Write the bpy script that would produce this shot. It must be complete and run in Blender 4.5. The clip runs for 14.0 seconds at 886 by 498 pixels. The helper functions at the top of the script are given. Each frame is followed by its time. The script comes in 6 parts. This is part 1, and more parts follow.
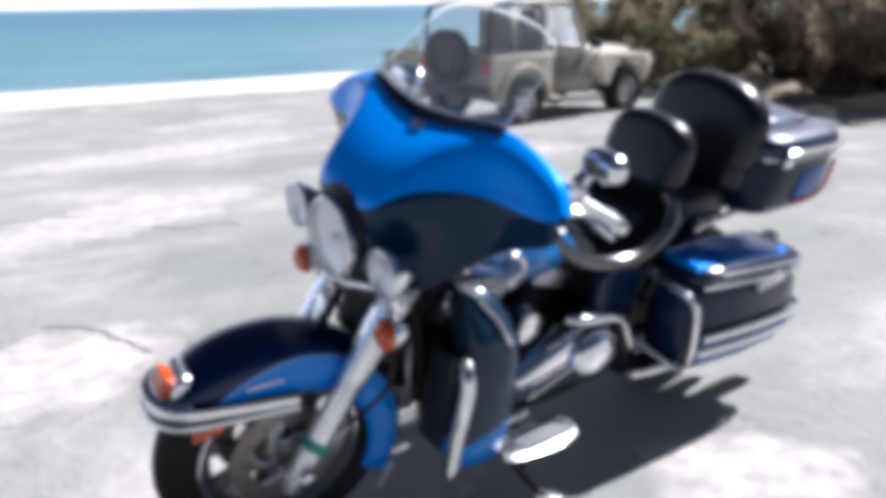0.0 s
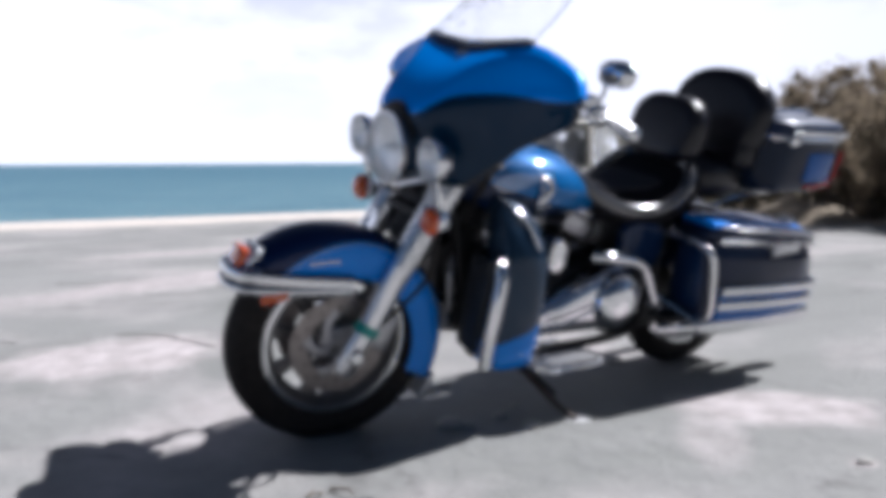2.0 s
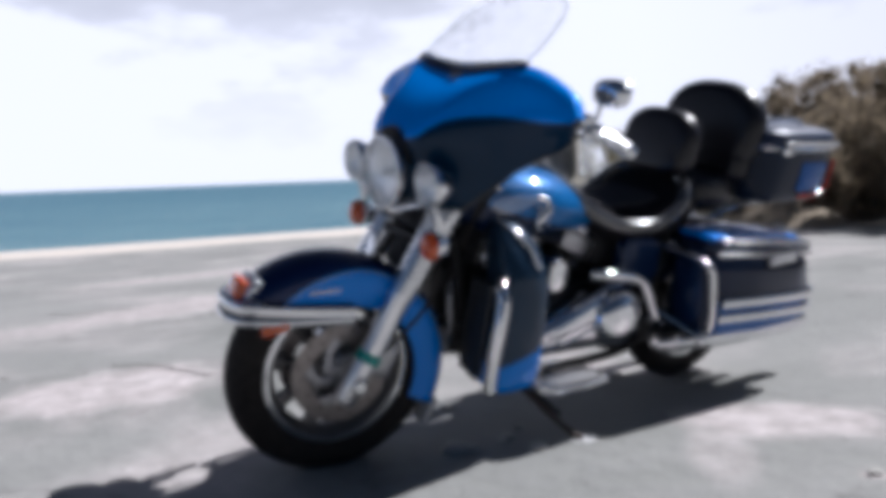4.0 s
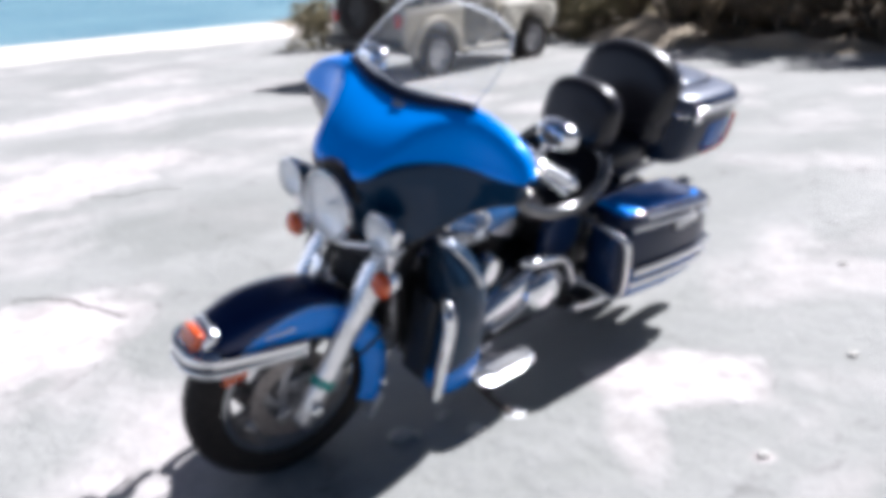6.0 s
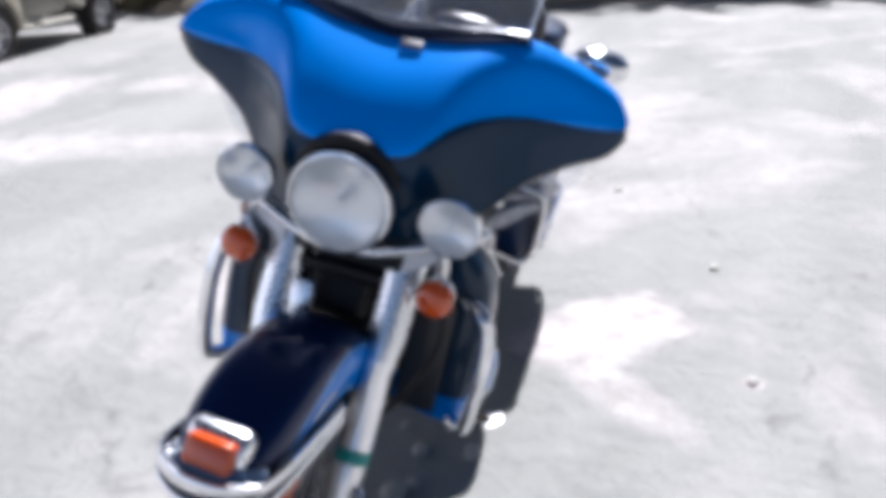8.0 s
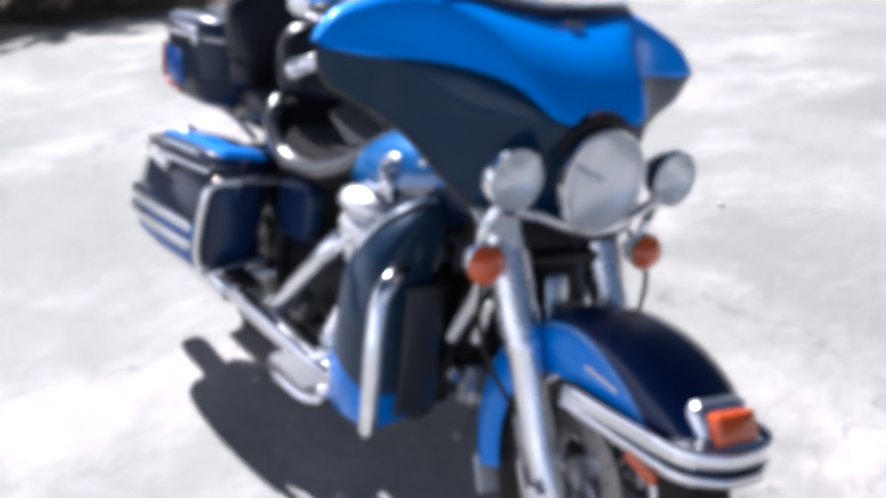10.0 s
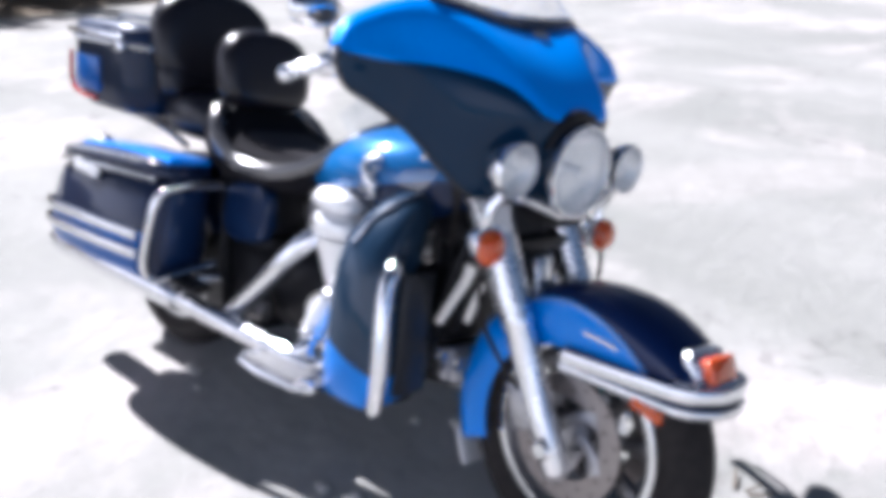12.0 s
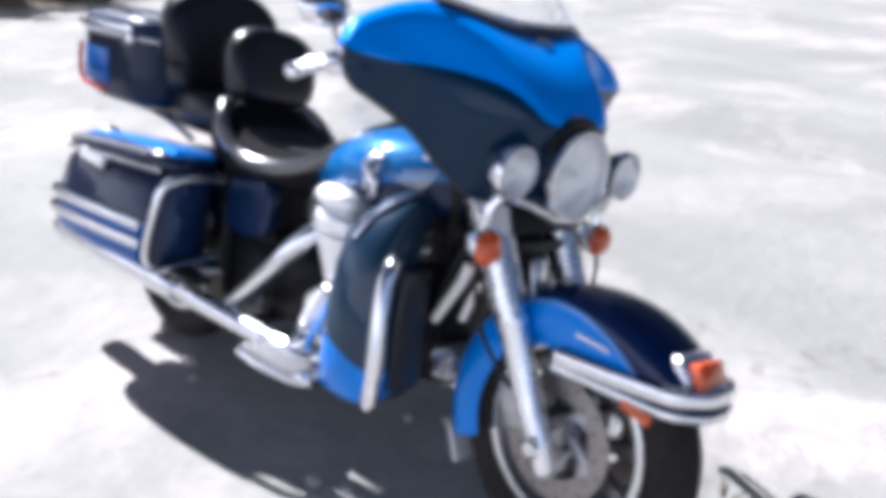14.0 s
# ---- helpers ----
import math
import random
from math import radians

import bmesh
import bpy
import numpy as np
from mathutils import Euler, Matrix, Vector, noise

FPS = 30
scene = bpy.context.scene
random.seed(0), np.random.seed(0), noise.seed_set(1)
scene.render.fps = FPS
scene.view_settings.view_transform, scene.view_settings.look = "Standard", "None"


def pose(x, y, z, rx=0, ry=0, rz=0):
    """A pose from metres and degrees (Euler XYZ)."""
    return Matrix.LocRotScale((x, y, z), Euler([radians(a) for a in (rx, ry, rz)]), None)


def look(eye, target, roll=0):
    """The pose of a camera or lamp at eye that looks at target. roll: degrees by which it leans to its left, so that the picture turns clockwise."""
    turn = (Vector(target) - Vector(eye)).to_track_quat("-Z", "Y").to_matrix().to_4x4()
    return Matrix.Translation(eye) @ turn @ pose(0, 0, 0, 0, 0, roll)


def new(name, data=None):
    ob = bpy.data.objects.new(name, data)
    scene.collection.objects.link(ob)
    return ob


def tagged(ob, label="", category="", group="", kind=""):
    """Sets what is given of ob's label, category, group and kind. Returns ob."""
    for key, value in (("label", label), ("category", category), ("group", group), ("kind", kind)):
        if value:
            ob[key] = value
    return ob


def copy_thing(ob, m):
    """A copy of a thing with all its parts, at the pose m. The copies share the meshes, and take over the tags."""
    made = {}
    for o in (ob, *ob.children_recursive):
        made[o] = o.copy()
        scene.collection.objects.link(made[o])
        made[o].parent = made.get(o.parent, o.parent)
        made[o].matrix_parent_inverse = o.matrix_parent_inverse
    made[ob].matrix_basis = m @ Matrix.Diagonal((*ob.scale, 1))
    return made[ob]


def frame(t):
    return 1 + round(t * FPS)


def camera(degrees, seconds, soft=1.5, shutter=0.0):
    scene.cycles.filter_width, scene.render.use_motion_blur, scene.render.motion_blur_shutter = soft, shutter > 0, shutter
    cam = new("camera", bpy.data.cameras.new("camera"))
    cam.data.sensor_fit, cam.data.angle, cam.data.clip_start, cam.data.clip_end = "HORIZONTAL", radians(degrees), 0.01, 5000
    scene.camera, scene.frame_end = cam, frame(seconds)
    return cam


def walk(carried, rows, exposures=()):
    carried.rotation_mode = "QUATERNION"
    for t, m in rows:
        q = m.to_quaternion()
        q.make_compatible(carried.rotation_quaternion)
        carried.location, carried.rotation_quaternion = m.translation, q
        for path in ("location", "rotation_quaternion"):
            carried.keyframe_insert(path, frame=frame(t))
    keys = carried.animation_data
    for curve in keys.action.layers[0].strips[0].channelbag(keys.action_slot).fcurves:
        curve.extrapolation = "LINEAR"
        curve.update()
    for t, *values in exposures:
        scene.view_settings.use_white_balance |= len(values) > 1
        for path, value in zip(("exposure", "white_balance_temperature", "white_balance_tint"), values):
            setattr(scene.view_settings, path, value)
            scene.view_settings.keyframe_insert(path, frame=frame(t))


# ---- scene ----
cam = camera(57.2, 14.0, soft=8.0)
PATH = [
    (0, (2.252, 1.952, 1.399), (1.266, 0.311, 0.82), -0.9),
    (0.5, (2.372, 2.068, 1.208), (1.434, 0.381, 0.684), -2.8),
    (1, (2.419, 2.211, 0.89), (1.466, 0.468, 0.659), -1.6),
    (1.5, (2.43, 2.306, 0.807), (1.535, 0.524, 0.659), -3.0),
    (2, (2.456, 2.34, 0.813), (1.533, 0.578, 0.601), -0.3),
    (2.2, (2.452, 2.343, 0.84), (1.543, 0.568, 0.69), -2.6),
    (4.3, (2.475, 2.289, 0.842), (1.516, 0.545, 0.644), -2.3),
    (4.5, (2.455, 2.249, 0.887), (1.478, 0.531, 0.582), -3.1),
    (5, (2.438, 2.204, 1.215), (1.438, 0.577, 0.621), -4.4),
    (5.5, (2.504, 2.183, 1.488), (1.426, 0.647, 0.796), -3.5),
    (6, (2.592, 2.121, 1.54), (1.45, 0.638, 0.836), -1.9),
    (6.5, (2.606, 1.86, 1.509), (1.336, 0.478, 0.816), -2.5),
    (7, (2.68, 1.537, 1.478), (1.313, 0.328, 0.658), 1.5),
    (7.2, (2.768, 1.438, 1.456), (1.347, 0.277, 0.66), 0.1),
    (9.3, (2.844, -0.269, 1.338), (1.069, 0.19, 0.54), -1.6),
    (9.5, (2.814, -0.405, 1.38), (1.037, 0.046, 0.583), -6.0),
    (10, (2.698, -0.758, 1.366), (1.051, 0.067, 0.585), -2.8),
    (10.5, (2.64, -1.059, 1.381), (1.155, 0.055, 0.638), -4.2),
    (10.7, (2.632, -1.101, 1.382), (1.137, 0.033, 0.689), -4.1),
    (11, (2.609, -1.147, 1.381), (1.155, 0.041, 0.692), -1.7),
    (11.5, (2.611, -1.156, 1.38), (1.194, 0.06, 0.663), -0.6),
    (12, (2.621, -1.162, 1.379), (1.214, 0.042, 0.624), -0.1),
    (12.5, (2.636, -1.167, 1.379), (1.241, 0.055, 0.63), 1.0),
    (13, (2.643, -1.175, 1.381), (1.22, 0.023, 0.646), 1.1),
    (13.5, (2.653, -1.175, 1.384), (1.236, 0.028, 0.646), 1.3),
    (14, (2.648, -1.183, 1.378), (1.239, 0.026, 0.635), 1.9),
]
walk(cam, [(t, look(eye, target, roll)) for t, eye, target, roll in PATH],
     exposures=[(0, 0.88, 5770, 14), (0.5, 0.86, 5770, 14), (1.0, 0.7, 5770, 14), (1.5, 0.52, 5770, 14), (2.2, 0.36, 5770, 14), (4.3, 0.24, 5770, 14), (5.0, 0.92, 5770, 14), (5.5, 1.07, 5770, 14),
                (6.0, 1.03, 5770, 14), (6.5, 1.10, 5770, 14), (7.2, 1.12, 5770, 14), (9.3, 0.82, 5760, 16), (9.6, 0.90, 5760, 16), (10.1, 1.14, 5760, 16), (10.5, 1.28, 5760, 16), (14, 1.18, 5760, 16)])

# ---- light ----
SKY_STRENGTH = 0.014
SUN_DIR = Vector((-0.95, -0.04, 1.0)).normalized()
world = bpy.data.worlds.new("sky")
scene.world = world
world.use_nodes = True
wn = world.node_tree
wn.nodes.clear()
sky = wn.nodes.new("ShaderNodeTexSky")
sky.sky_type = "NISHITA"
sky.sun_disc = False
sky.sun_elevation = math.asin(SUN_DIR.z)
sky.sun_rotation = math.atan2(SUN_DIR.x, SUN_DIR.y)
sky.air_density, sky.dust_density, sky.ozone_density = 1.0, 0.6, 1.5
# bright haze and cloud low over the sea, blue higher up
wc = wn.nodes.new("ShaderNodeTexCoord")
wsep = wn.nodes.new("ShaderNodeSeparateXYZ")
wmap = wn.nodes.new("ShaderNodeMapping")
wmap.inputs["Scale"].default_value = (1.0, 1.0, 3.0)
wnoise = wn.nodes.new("ShaderNodeTexNoise")
wnoise.inputs["Scale"].default_value, wnoise.inputs["Detail"].default_value, wnoise.inputs["Roughness"].default_value = 2.4, 7, 0.55
whigh = wn.nodes.new("ShaderNodeMath")
whigh.operation = "MULTIPLY_ADD"
whigh.inputs[1].default_value, whigh.inputs[2].default_value = -1.15, 0.22
wsum = wn.nodes.new("ShaderNodeMath")
wsum.operation = "ADD"
wramp = wn.nodes.new("ShaderNodeMapRange")
wramp.interpolation_type = "SMOOTHSTEP"
wramp.inputs["From Min"].default_value, wramp.inputs["From Max"].default_value = 0.34, 0.56
wmix = wn.nodes.new("ShaderNodeMix")
wmix.data_type = "RGBA"
wdot = wn.nodes.new("ShaderNodeVectorMath")
wdot.operation = "DOT_PRODUCT"
wdot.inputs[1].default_value = (-0.20, -0.98, 0.0)
whz = wn.nodes.new("ShaderNodeMapRange")
whz.inputs["From Min"].default_value, whz.inputs["From Max"].default_value = -0.75, 0.85
whz.inputs["To Min"].default_value, whz.inputs["To Max"].default_value = 3.5, 60.0
wcol = wn.nodes.new("ShaderNodeVectorMath")
wcol.operation = "SCALE"
wtint = wn.nodes.new("ShaderNodeMix")
wtint.data_type = "RGBA"
wtint.inputs["A"].default_value, wtint.inputs["B"].default_value = (0.50, 0.74, 1.12, 1), (0.995, 0.985, 1.035, 1)
wclear = wn.nodes.new("ShaderNodeMapRange")
wclear.inputs["From Min"].default_value, wclear.inputs["From Max"].default_value = -0.1, 0.55
wbg = wn.nodes.new("ShaderNodeBackground")
wbg.inputs["Strength"].default_value = SKY_STRENGTH
wout = wn.nodes.new("ShaderNodeOutputWorld")
wl = wn.links.new
wl(wc.outputs["Generated"], wsep.inputs[0])
wl(wc.outputs["Generated"], wmap.inputs["Vector"])
wl(wmap.outputs["Vector"], wnoise.inputs["Vector"])
wl(wsep.outputs["Z"], whigh.inputs[0])
wl(whigh.outputs[0], wsum.inputs[0])
wl(wnoise.outputs["Fac"], wsum.inputs[1])
wl(wc.outputs["Generated"], wdot.inputs[0])
wl(wdot.outputs["Value"], whz.inputs["Value"])
wl(wdot.outputs["Value"], wclear.inputs["Value"])
wl(wclear.outputs["Result"], wtint.inputs["Factor"])
wl(wtint.outputs["Result"], wcol.inputs[0])
wl(whz.outputs["Result"], wcol.inputs["Scale"])
wl(wcol.outputs["Vector"], wmix.inputs["B"])
wl(wsum.outputs[0], wramp.inputs["Value"])
wlow = wn.nodes.new("ShaderNodeMapRange")
wlow.inputs["From Min"].default_value, wlow.inputs["From Max"].default_value = 0.10, 0.47
wlow.inputs["To Min"].default_value, wlow.inputs["To Max"].default_value = 1.0, 0.0
wmax = wn.nodes.new("ShaderNodeMath")
wmax.operation = "MAXIMUM"
wvar = wn.nodes.new("ShaderNodeMath")
wvar.operation = "MULTIPLY_ADD"
wvar.inputs[1].default_value = -0.40
wofs = wn.nodes.new("ShaderNodeMath")
wofs.inputs[1].default_value = 0.20
wl(wsep.outputs["Z"], wofs.inputs[0])
wl(wnoise.outputs["Fac"], wvar.inputs[0])
wl(wofs.outputs[0], wvar.inputs[2])
wl(wvar.outputs[0], wlow.inputs["Value"])
wl(wramp.outputs["Result"], wmax.inputs[0])
wl(wlow.outputs["Result"], wmax.inputs[1])
wl(wmax.outputs[0], wmix.inputs["Factor"])
wl(sky.outputs["Color"], wmix.inputs["A"])
wl(wmix.outputs["Result"], wbg.inputs["Color"])
wl(wbg.outputs["Background"], wout.inputs["Surface"])

sun_data = bpy.data.lights.new("sun", "SUN")
sun_data.energy, sun_data.angle, sun_data.color = 5.0, radians(0.6), (1.0, 0.95, 0.88)
sun = new("sun", sun_data)
sun.matrix_world = look(SUN_DIR * 50, (0, 0, 0))


# ---- materials ----
def mat_base(name, color, rough=0.5, metal=0.0, coat=0.0, spec=0.5):
    m = bpy.data.materials.new(name)
    m.use_nodes = True
    b = m.node_tree.nodes["Principled BSDF"]
    b.inputs["Base Color"].default_value = (*color, 1)
    b.inputs["Roughness"].default_value = rough
    b.inputs["Metallic"].default_value = metal
    b.inputs["Coat Weight"].default_value = coat
    b.inputs["Coat Roughness"].default_value = 0.04
    b.inputs["Specular IOR Level"].default_value = spec
    return m, m.node_tree, b


def nd(nt, kind, **kw):
    n = nt.nodes.new(kind)
    for k, v in kw.items():
        if k in n.inputs:
            n.inputs[k].default_value = v
    return n


def grain(name, c1, c2, rough=(0.4, 0.6), scale=20.0, metal=0.0, coat=0.0, bump=0.15, bdist=0.002, big=2.0, spec=0.5):
    """A surface of two tones that vary at two scales, with fine relief."""
    m, nt, b = mat_base(name, c1, rough[0], metal, coat, spec)
    L = nt.links.new
    tc = nd(nt, "ShaderNodeTexCoord")
    n1 = nd(nt, "ShaderNodeTexNoise", Scale=scale, Detail=6.0, Roughness=0.6)
    n2 = nd(nt, "ShaderNodeTexNoise", Scale=big, Detail=4.0)
    L(tc.outputs["Object"], n1.inputs["Vector"])
    L(tc.outputs["Object"], n2.inputs["Vector"])
    add = nd(nt, "ShaderNodeMath")
    add.operation = "MULTIPLY_ADD"
    add.inputs[1].default_value = 0.5
    L(n1.outputs["Fac"], add.inputs[0])
    half = nd(nt, "ShaderNodeMath")
    half.operation = "MULTIPLY"
    half.inputs[1].default_value = 0.5
    L(n2.outputs["Fac"], half.inputs[0])
    L(half.outputs[0], add.inputs[2])
    mr = nd(nt, "ShaderNodeMapRange")
    mr.inputs["From Min"].default_value, mr.inputs["From Max"].default_value = 0.35, 0.65
    L(add.outputs[0], mr.inputs["Value"])
    mix = nd(nt, "ShaderNodeMix")
    mix.data_type = "RGBA"
    mix.inputs["A"].default_value, mix.inputs["B"].default_value = (*c1, 1), (*c2, 1)
    L(mr.outputs["Result"], mix.inputs["Factor"])
    L(mix.outputs["Result"], b.inputs["Base Color"])
    rr = nd(nt, "ShaderNodeMapRange")
    rr.inputs["To Min"].default_value, rr.inputs["To Max"].default_value = rough
    L(mr.outputs["Result"], rr.inputs["Value"])
    L(rr.outputs["Result"], b.inputs["Roughness"])
    if bump:
        bp = nd(nt, "ShaderNodeBump", Strength=bump, Distance=bdist)
        L(n1.outputs["Fac"], bp.inputs["Height"])
        L(bp.outputs["Normal"], b.inputs["Normal"])
    return m


def paint(name, color, spec=0.05, coat=0.62):
    """Metallic car paint under clear coat; fine flakes and faint dust."""
    m, nt, b = mat_base(name, color, 0.36, 0.10, coat, spec)
    L = nt.links.new
    tc = nd(nt, "ShaderNodeTexCoord")
    fl = nd(nt, "ShaderNodeTexNoise", Scale=900.0, Detail=1.0)
    L(tc.outputs["Object"], fl.inputs["Vector"])
    du = nd(nt, "ShaderNodeTexNoise", Scale=9.0, Detail=5.0)
    L(tc.outputs["Object"], du.inputs["Vector"])
    mix = nd(nt, "ShaderNodeMix")
    mix.data_type = "RGBA"
    c2 = tuple(min(1, c * 1.35 + 0.01) for c in color)
    mix.inputs["A"].default_value, mix.inputs["B"].default_value = (*color, 1), (*c2, 1)
    L(fl.outputs["Fac"], mix.inputs["Factor"])
    L(mix.outputs["Result"], b.inputs["Base Color"])
    rr = nd(nt, "ShaderNodeMapRange")
    rr.inputs["To Min"].default_value, rr.inputs["To Max"].default_value = 0.02, 0.09
    L(du.outputs["Fac"], rr.inputs["Value"])
    L(rr.outputs["Result"], b.inputs["Coat Roughness"])
    return m


def two_tone(name, over, under, lean, level):
    """Paint that changes colour at a height which drops towards the front by lean."""
    m = paint(name, over)
    nt = m.node_tree
    L = nt.links.new
    b = nt.nodes["Principled BSDF"]
    old = b.inputs["Base Color"].links[0].from_socket
    tc = nd(nt, "ShaderNodeTexCoord")
    sep = nd(nt, "ShaderNodeSeparateXYZ")
    L(tc.outputs["Object"], sep.inputs[0])
    k = nd(nt, "ShaderNodeMath")
    k.operation = "MULTIPLY_ADD"
    k.inputs[1].default_value = lean
    L(sep.outputs["X"], k.inputs[0])
    L(sep.outputs["Z"], k.inputs[2])
    lt = nd(nt, "ShaderNodeMath")
    lt.operation = "LESS_THAN"
    lt.inputs[1].default_value = level
    L(k.outputs[0], lt.inputs[0])
    mix = nd(nt, "ShaderNodeMix")
    mix.data_type = "RGBA"
    mix.inputs["B"].default_value = (*under, 1)
    L(old, mix.inputs["A"])
    L(lt.outputs[0], mix.inputs["Factor"])
    L(mix.outputs["Result"], b.inputs["Base Color"])
    return m


BLUE_RGB = (0.0, 0.19, 0.69)
BLUE = paint("blue_paint", BLUE_RGB)
NAVY = paint("navy_paint", (0.003, 0.010, 0.036))
LIDNAVY = paint("lid_navy_paint", (0.004, 0.014, 0.048), 0.3, 0.5)
TANK = two_tone("tank_two_tone", (0.0, 0.11, 0.33), (0.004, 0.016, 0.06), -0.27, 0.4635)
TRUNKBLUE = paint("trunk_blue_paint", (0.0, 0.070, 0.28), coat=0.45)
TUBNAVY = paint("tub_navy_paint", (0.003, 0.010, 0.028), coat=0.32)
DULLBLUE = paint("dull_blue_paint", (0.001, 0.014, 0.055))
PALEALU = grain("pale_aluminium", (0.80, 0.80, 0.80), (0.70, 0.70, 0.71), (0.45, 0.6), 50.0, 0.5, bump=0.05)
LOWER = two_tone("lower_two_tone", (0.008, 0.026, 0.055), BLUE_RGB, 0.35, 0.815)
CHROME = grain("chrome", (0.82, 0.83, 0.85), (0.74, 0.75, 0.78), (0.08, 0.2), 35.0, 1.0, bump=0.02, big=6.0)
STEEL = grain("brushed_aluminium", (0.52, 0.52, 0.54), (0.38, 0.38, 0.40), (0.28, 0.45), 60.0, 1.0, bump=0.08)
BLACKM = grain("engine_black", (0.006, 0.006, 0.008), (0.016, 0.016, 0.018), (0.35, 0.6), 40.0, bump=0.1, spec=0.25)
RUBBER = grain("tyre_rubber", (0.014, 0.013, 0.014), (0.04, 0.036, 0.034), (0.65, 0.85), 50.0, bump=0.3, spec=0.15)
VINYL = grain("black_vinyl", (0.006, 0.006, 0.010), (0.013, 0.012, 0.017), (0.27, 0.36), 160.0, bump=0.10, spec=0.4)
VINYLS = grain("shiny_vinyl", (0.022, 0.022, 0.025), (0.036, 0.036, 0.04), (0.20, 0.28), 120.0, bump=0.04, coat=1.0, spec=1.0)
SADDLE = grain("saddle_leather", (0.010, 0.010, 0.013), (0.02, 0.019, 0.022), (0.7, 0.85), 140.0, bump=0.2, spec=0.04)
VINYLG = grain("grey_vinyl", (0.05, 0.048, 0.052), (0.08, 0.075, 0.08), (0.7, 0.85), 120.0, bump=0.2, spec=0.05)
PLASTIC = grain("dark_plastic", (0.016, 0.018, 0.022), (0.028, 0.03, 0.036), (0.25, 0.4), 90.0, bump=0.06)
AMBER, _nt, _b = mat_base("amber_lens", (0.62, 0.085, 0.008), 0.14, 0.0, 0.6)
_b.inputs["Subsurface Weight"].default_value = 0.25
_b.inputs["Subsurface Scale"].default_value = 0.01
RED, _nt, _b = mat_base("red_lens", (0.55, 0.012, 0.01), 0.12, 0.0, 0.6)
TEAL = grain("teal_plastic", (0.01, 0.28, 0.26), (0.02, 0.34, 0.30), (0.35, 0.5), 60.0)
DARKALU = grain("cast_alloy", (0.26, 0.255, 0.26), (0.17, 0.165, 0.17), (0.35, 0.5), 50.0, 0.85, bump=0.1)
CREAM = grain("cream_plate", (0.88, 0.86, 0.80), (0.82, 0.79, 0.73), (0.3, 0.45), 60.0)
GLASS, _nt, _b = mat_base("clear_glass", (1, 1, 1), 0.0)
_b.inputs["Transmission Weight"].default_value = 1.0
_b.inputs["IOR"].default_value = 1.25
SHIELD = bpy.data.materials.new("clear_acrylic")
SHIELD.use_nodes = True
_nt = SHIELD.node_tree
_nt.nodes.clear()
_o = nd(_nt, "ShaderNodeOutputMaterial")
_t = nd(_nt, "ShaderNodeBsdfTransparent")
_t.inputs["Color"].default_value = (0.995, 0.997, 1.0, 1)
_g = nd(_nt, "ShaderNodeBsdfGlossy", Roughness=0.05)
_g.inputs["Color"].default_value = (1, 1, 1, 1)
_f = nd(_nt, "ShaderNodeFresnel", IOR=1.09)
_m = nd(_nt, "ShaderNodeMixShader")
_nt.links.new(_f.outputs["Fac"], _m.inputs["Fac"])
_nt.links.new(_t.outputs["BSDF"], _m.inputs[1])
_nt.links.new(_g.outputs["BSDF"], _m.inputs[2])
_d = nd(_nt, "ShaderNodeBsdfTranslucent")
_d.inputs["Color"].default_value = (0.93, 0.96, 1.0, 1)
_k = nd(_nt, "ShaderNodeMixShader", Fac=0.10)
_nt.links.new(_m.outputs["Shader"], _k.inputs[1])
_nt.links.new(_d.outputs["BSDF"], _k.inputs[2])
_nt.links.new(_k.outputs["Shader"], _o.inputs["Surface"])

LENS = SHIELD.copy()
LENS.name = "lamp_glass"
LENS.node_tree.nodes["Transparent BSDF"].inputs["Color"].default_value = (0.97, 0.975, 0.98, 1)
LENS.node_tree.nodes["Mix Shader.001"].inputs["Fac"].default_value = 0.24
FROST = SHIELD.copy()
FROST.name = "acrylic_edge"
FROST.node_tree.nodes["Mix Shader.001"].inputs["Fac"].default_value = 0.30
DISC = grain("worn_disc_steel", (0.40, 0.37, 0.355), (0.29, 0.26, 0.25), (0.35, 0.5), 90.0, 0.8, bump=0.1)
REFLECT = grain("lamp_reflector", (0.93, 0.93, 0.92), (0.97, 0.97, 0.97), (0.17, 0.24), 20.0, 1.0, bump=0.0)
BRIGHT = grain("polished_alloy", (0.93, 0.93, 0.93), (0.86, 0.86, 0.87), (0.30, 0.42), 40.0, 0.6, bump=0.03)
SATIN = grain("satin_chrome", (0.84, 0.85, 0.87), (0.76, 0.77, 0.80), (0.22, 0.34), 30.0, 1.0, bump=0.02)


# ---- mesh helpers ----
def part(name, bm, material, parent=None, label="", sharp=38.0, shade=True):
    """Links a bmesh as one mesh object under a thing or a part."""
    bmesh.ops.recalc_face_normals(bm, faces=bm.faces)
    me = bpy.data.meshes.new(name)
    for f in bm.faces:
        f.smooth = shade
    lim = radians(sharp)
    for e in bm.edges:
        e.smooth = not (len(e.link_faces) == 2 and e.calc_face_angle(0.0) > lim)
    bm.to_mesh(me)
    bm.free()
    mats = material if isinstance(material, (list, tuple)) else [material]
    for mm in mats:
        me.materials.append(mm)
    ob = new(name, me)
    if parent is not None:
        ob.parent = parent
    if label:
        tagged(ob, label)
    return ob


def joined(*bms):
    out = bmesh.new()
    for b in bms:
        me = bpy.data.meshes.new("tmp")
        b.to_mesh(me)
        b.free()
        out.from_mesh(me)
        bpy.data.meshes.remove(me)
    return out


def moved(bm, m):
    bmesh.ops.transform(bm, matrix=m, verts=bm.verts)
    return bm


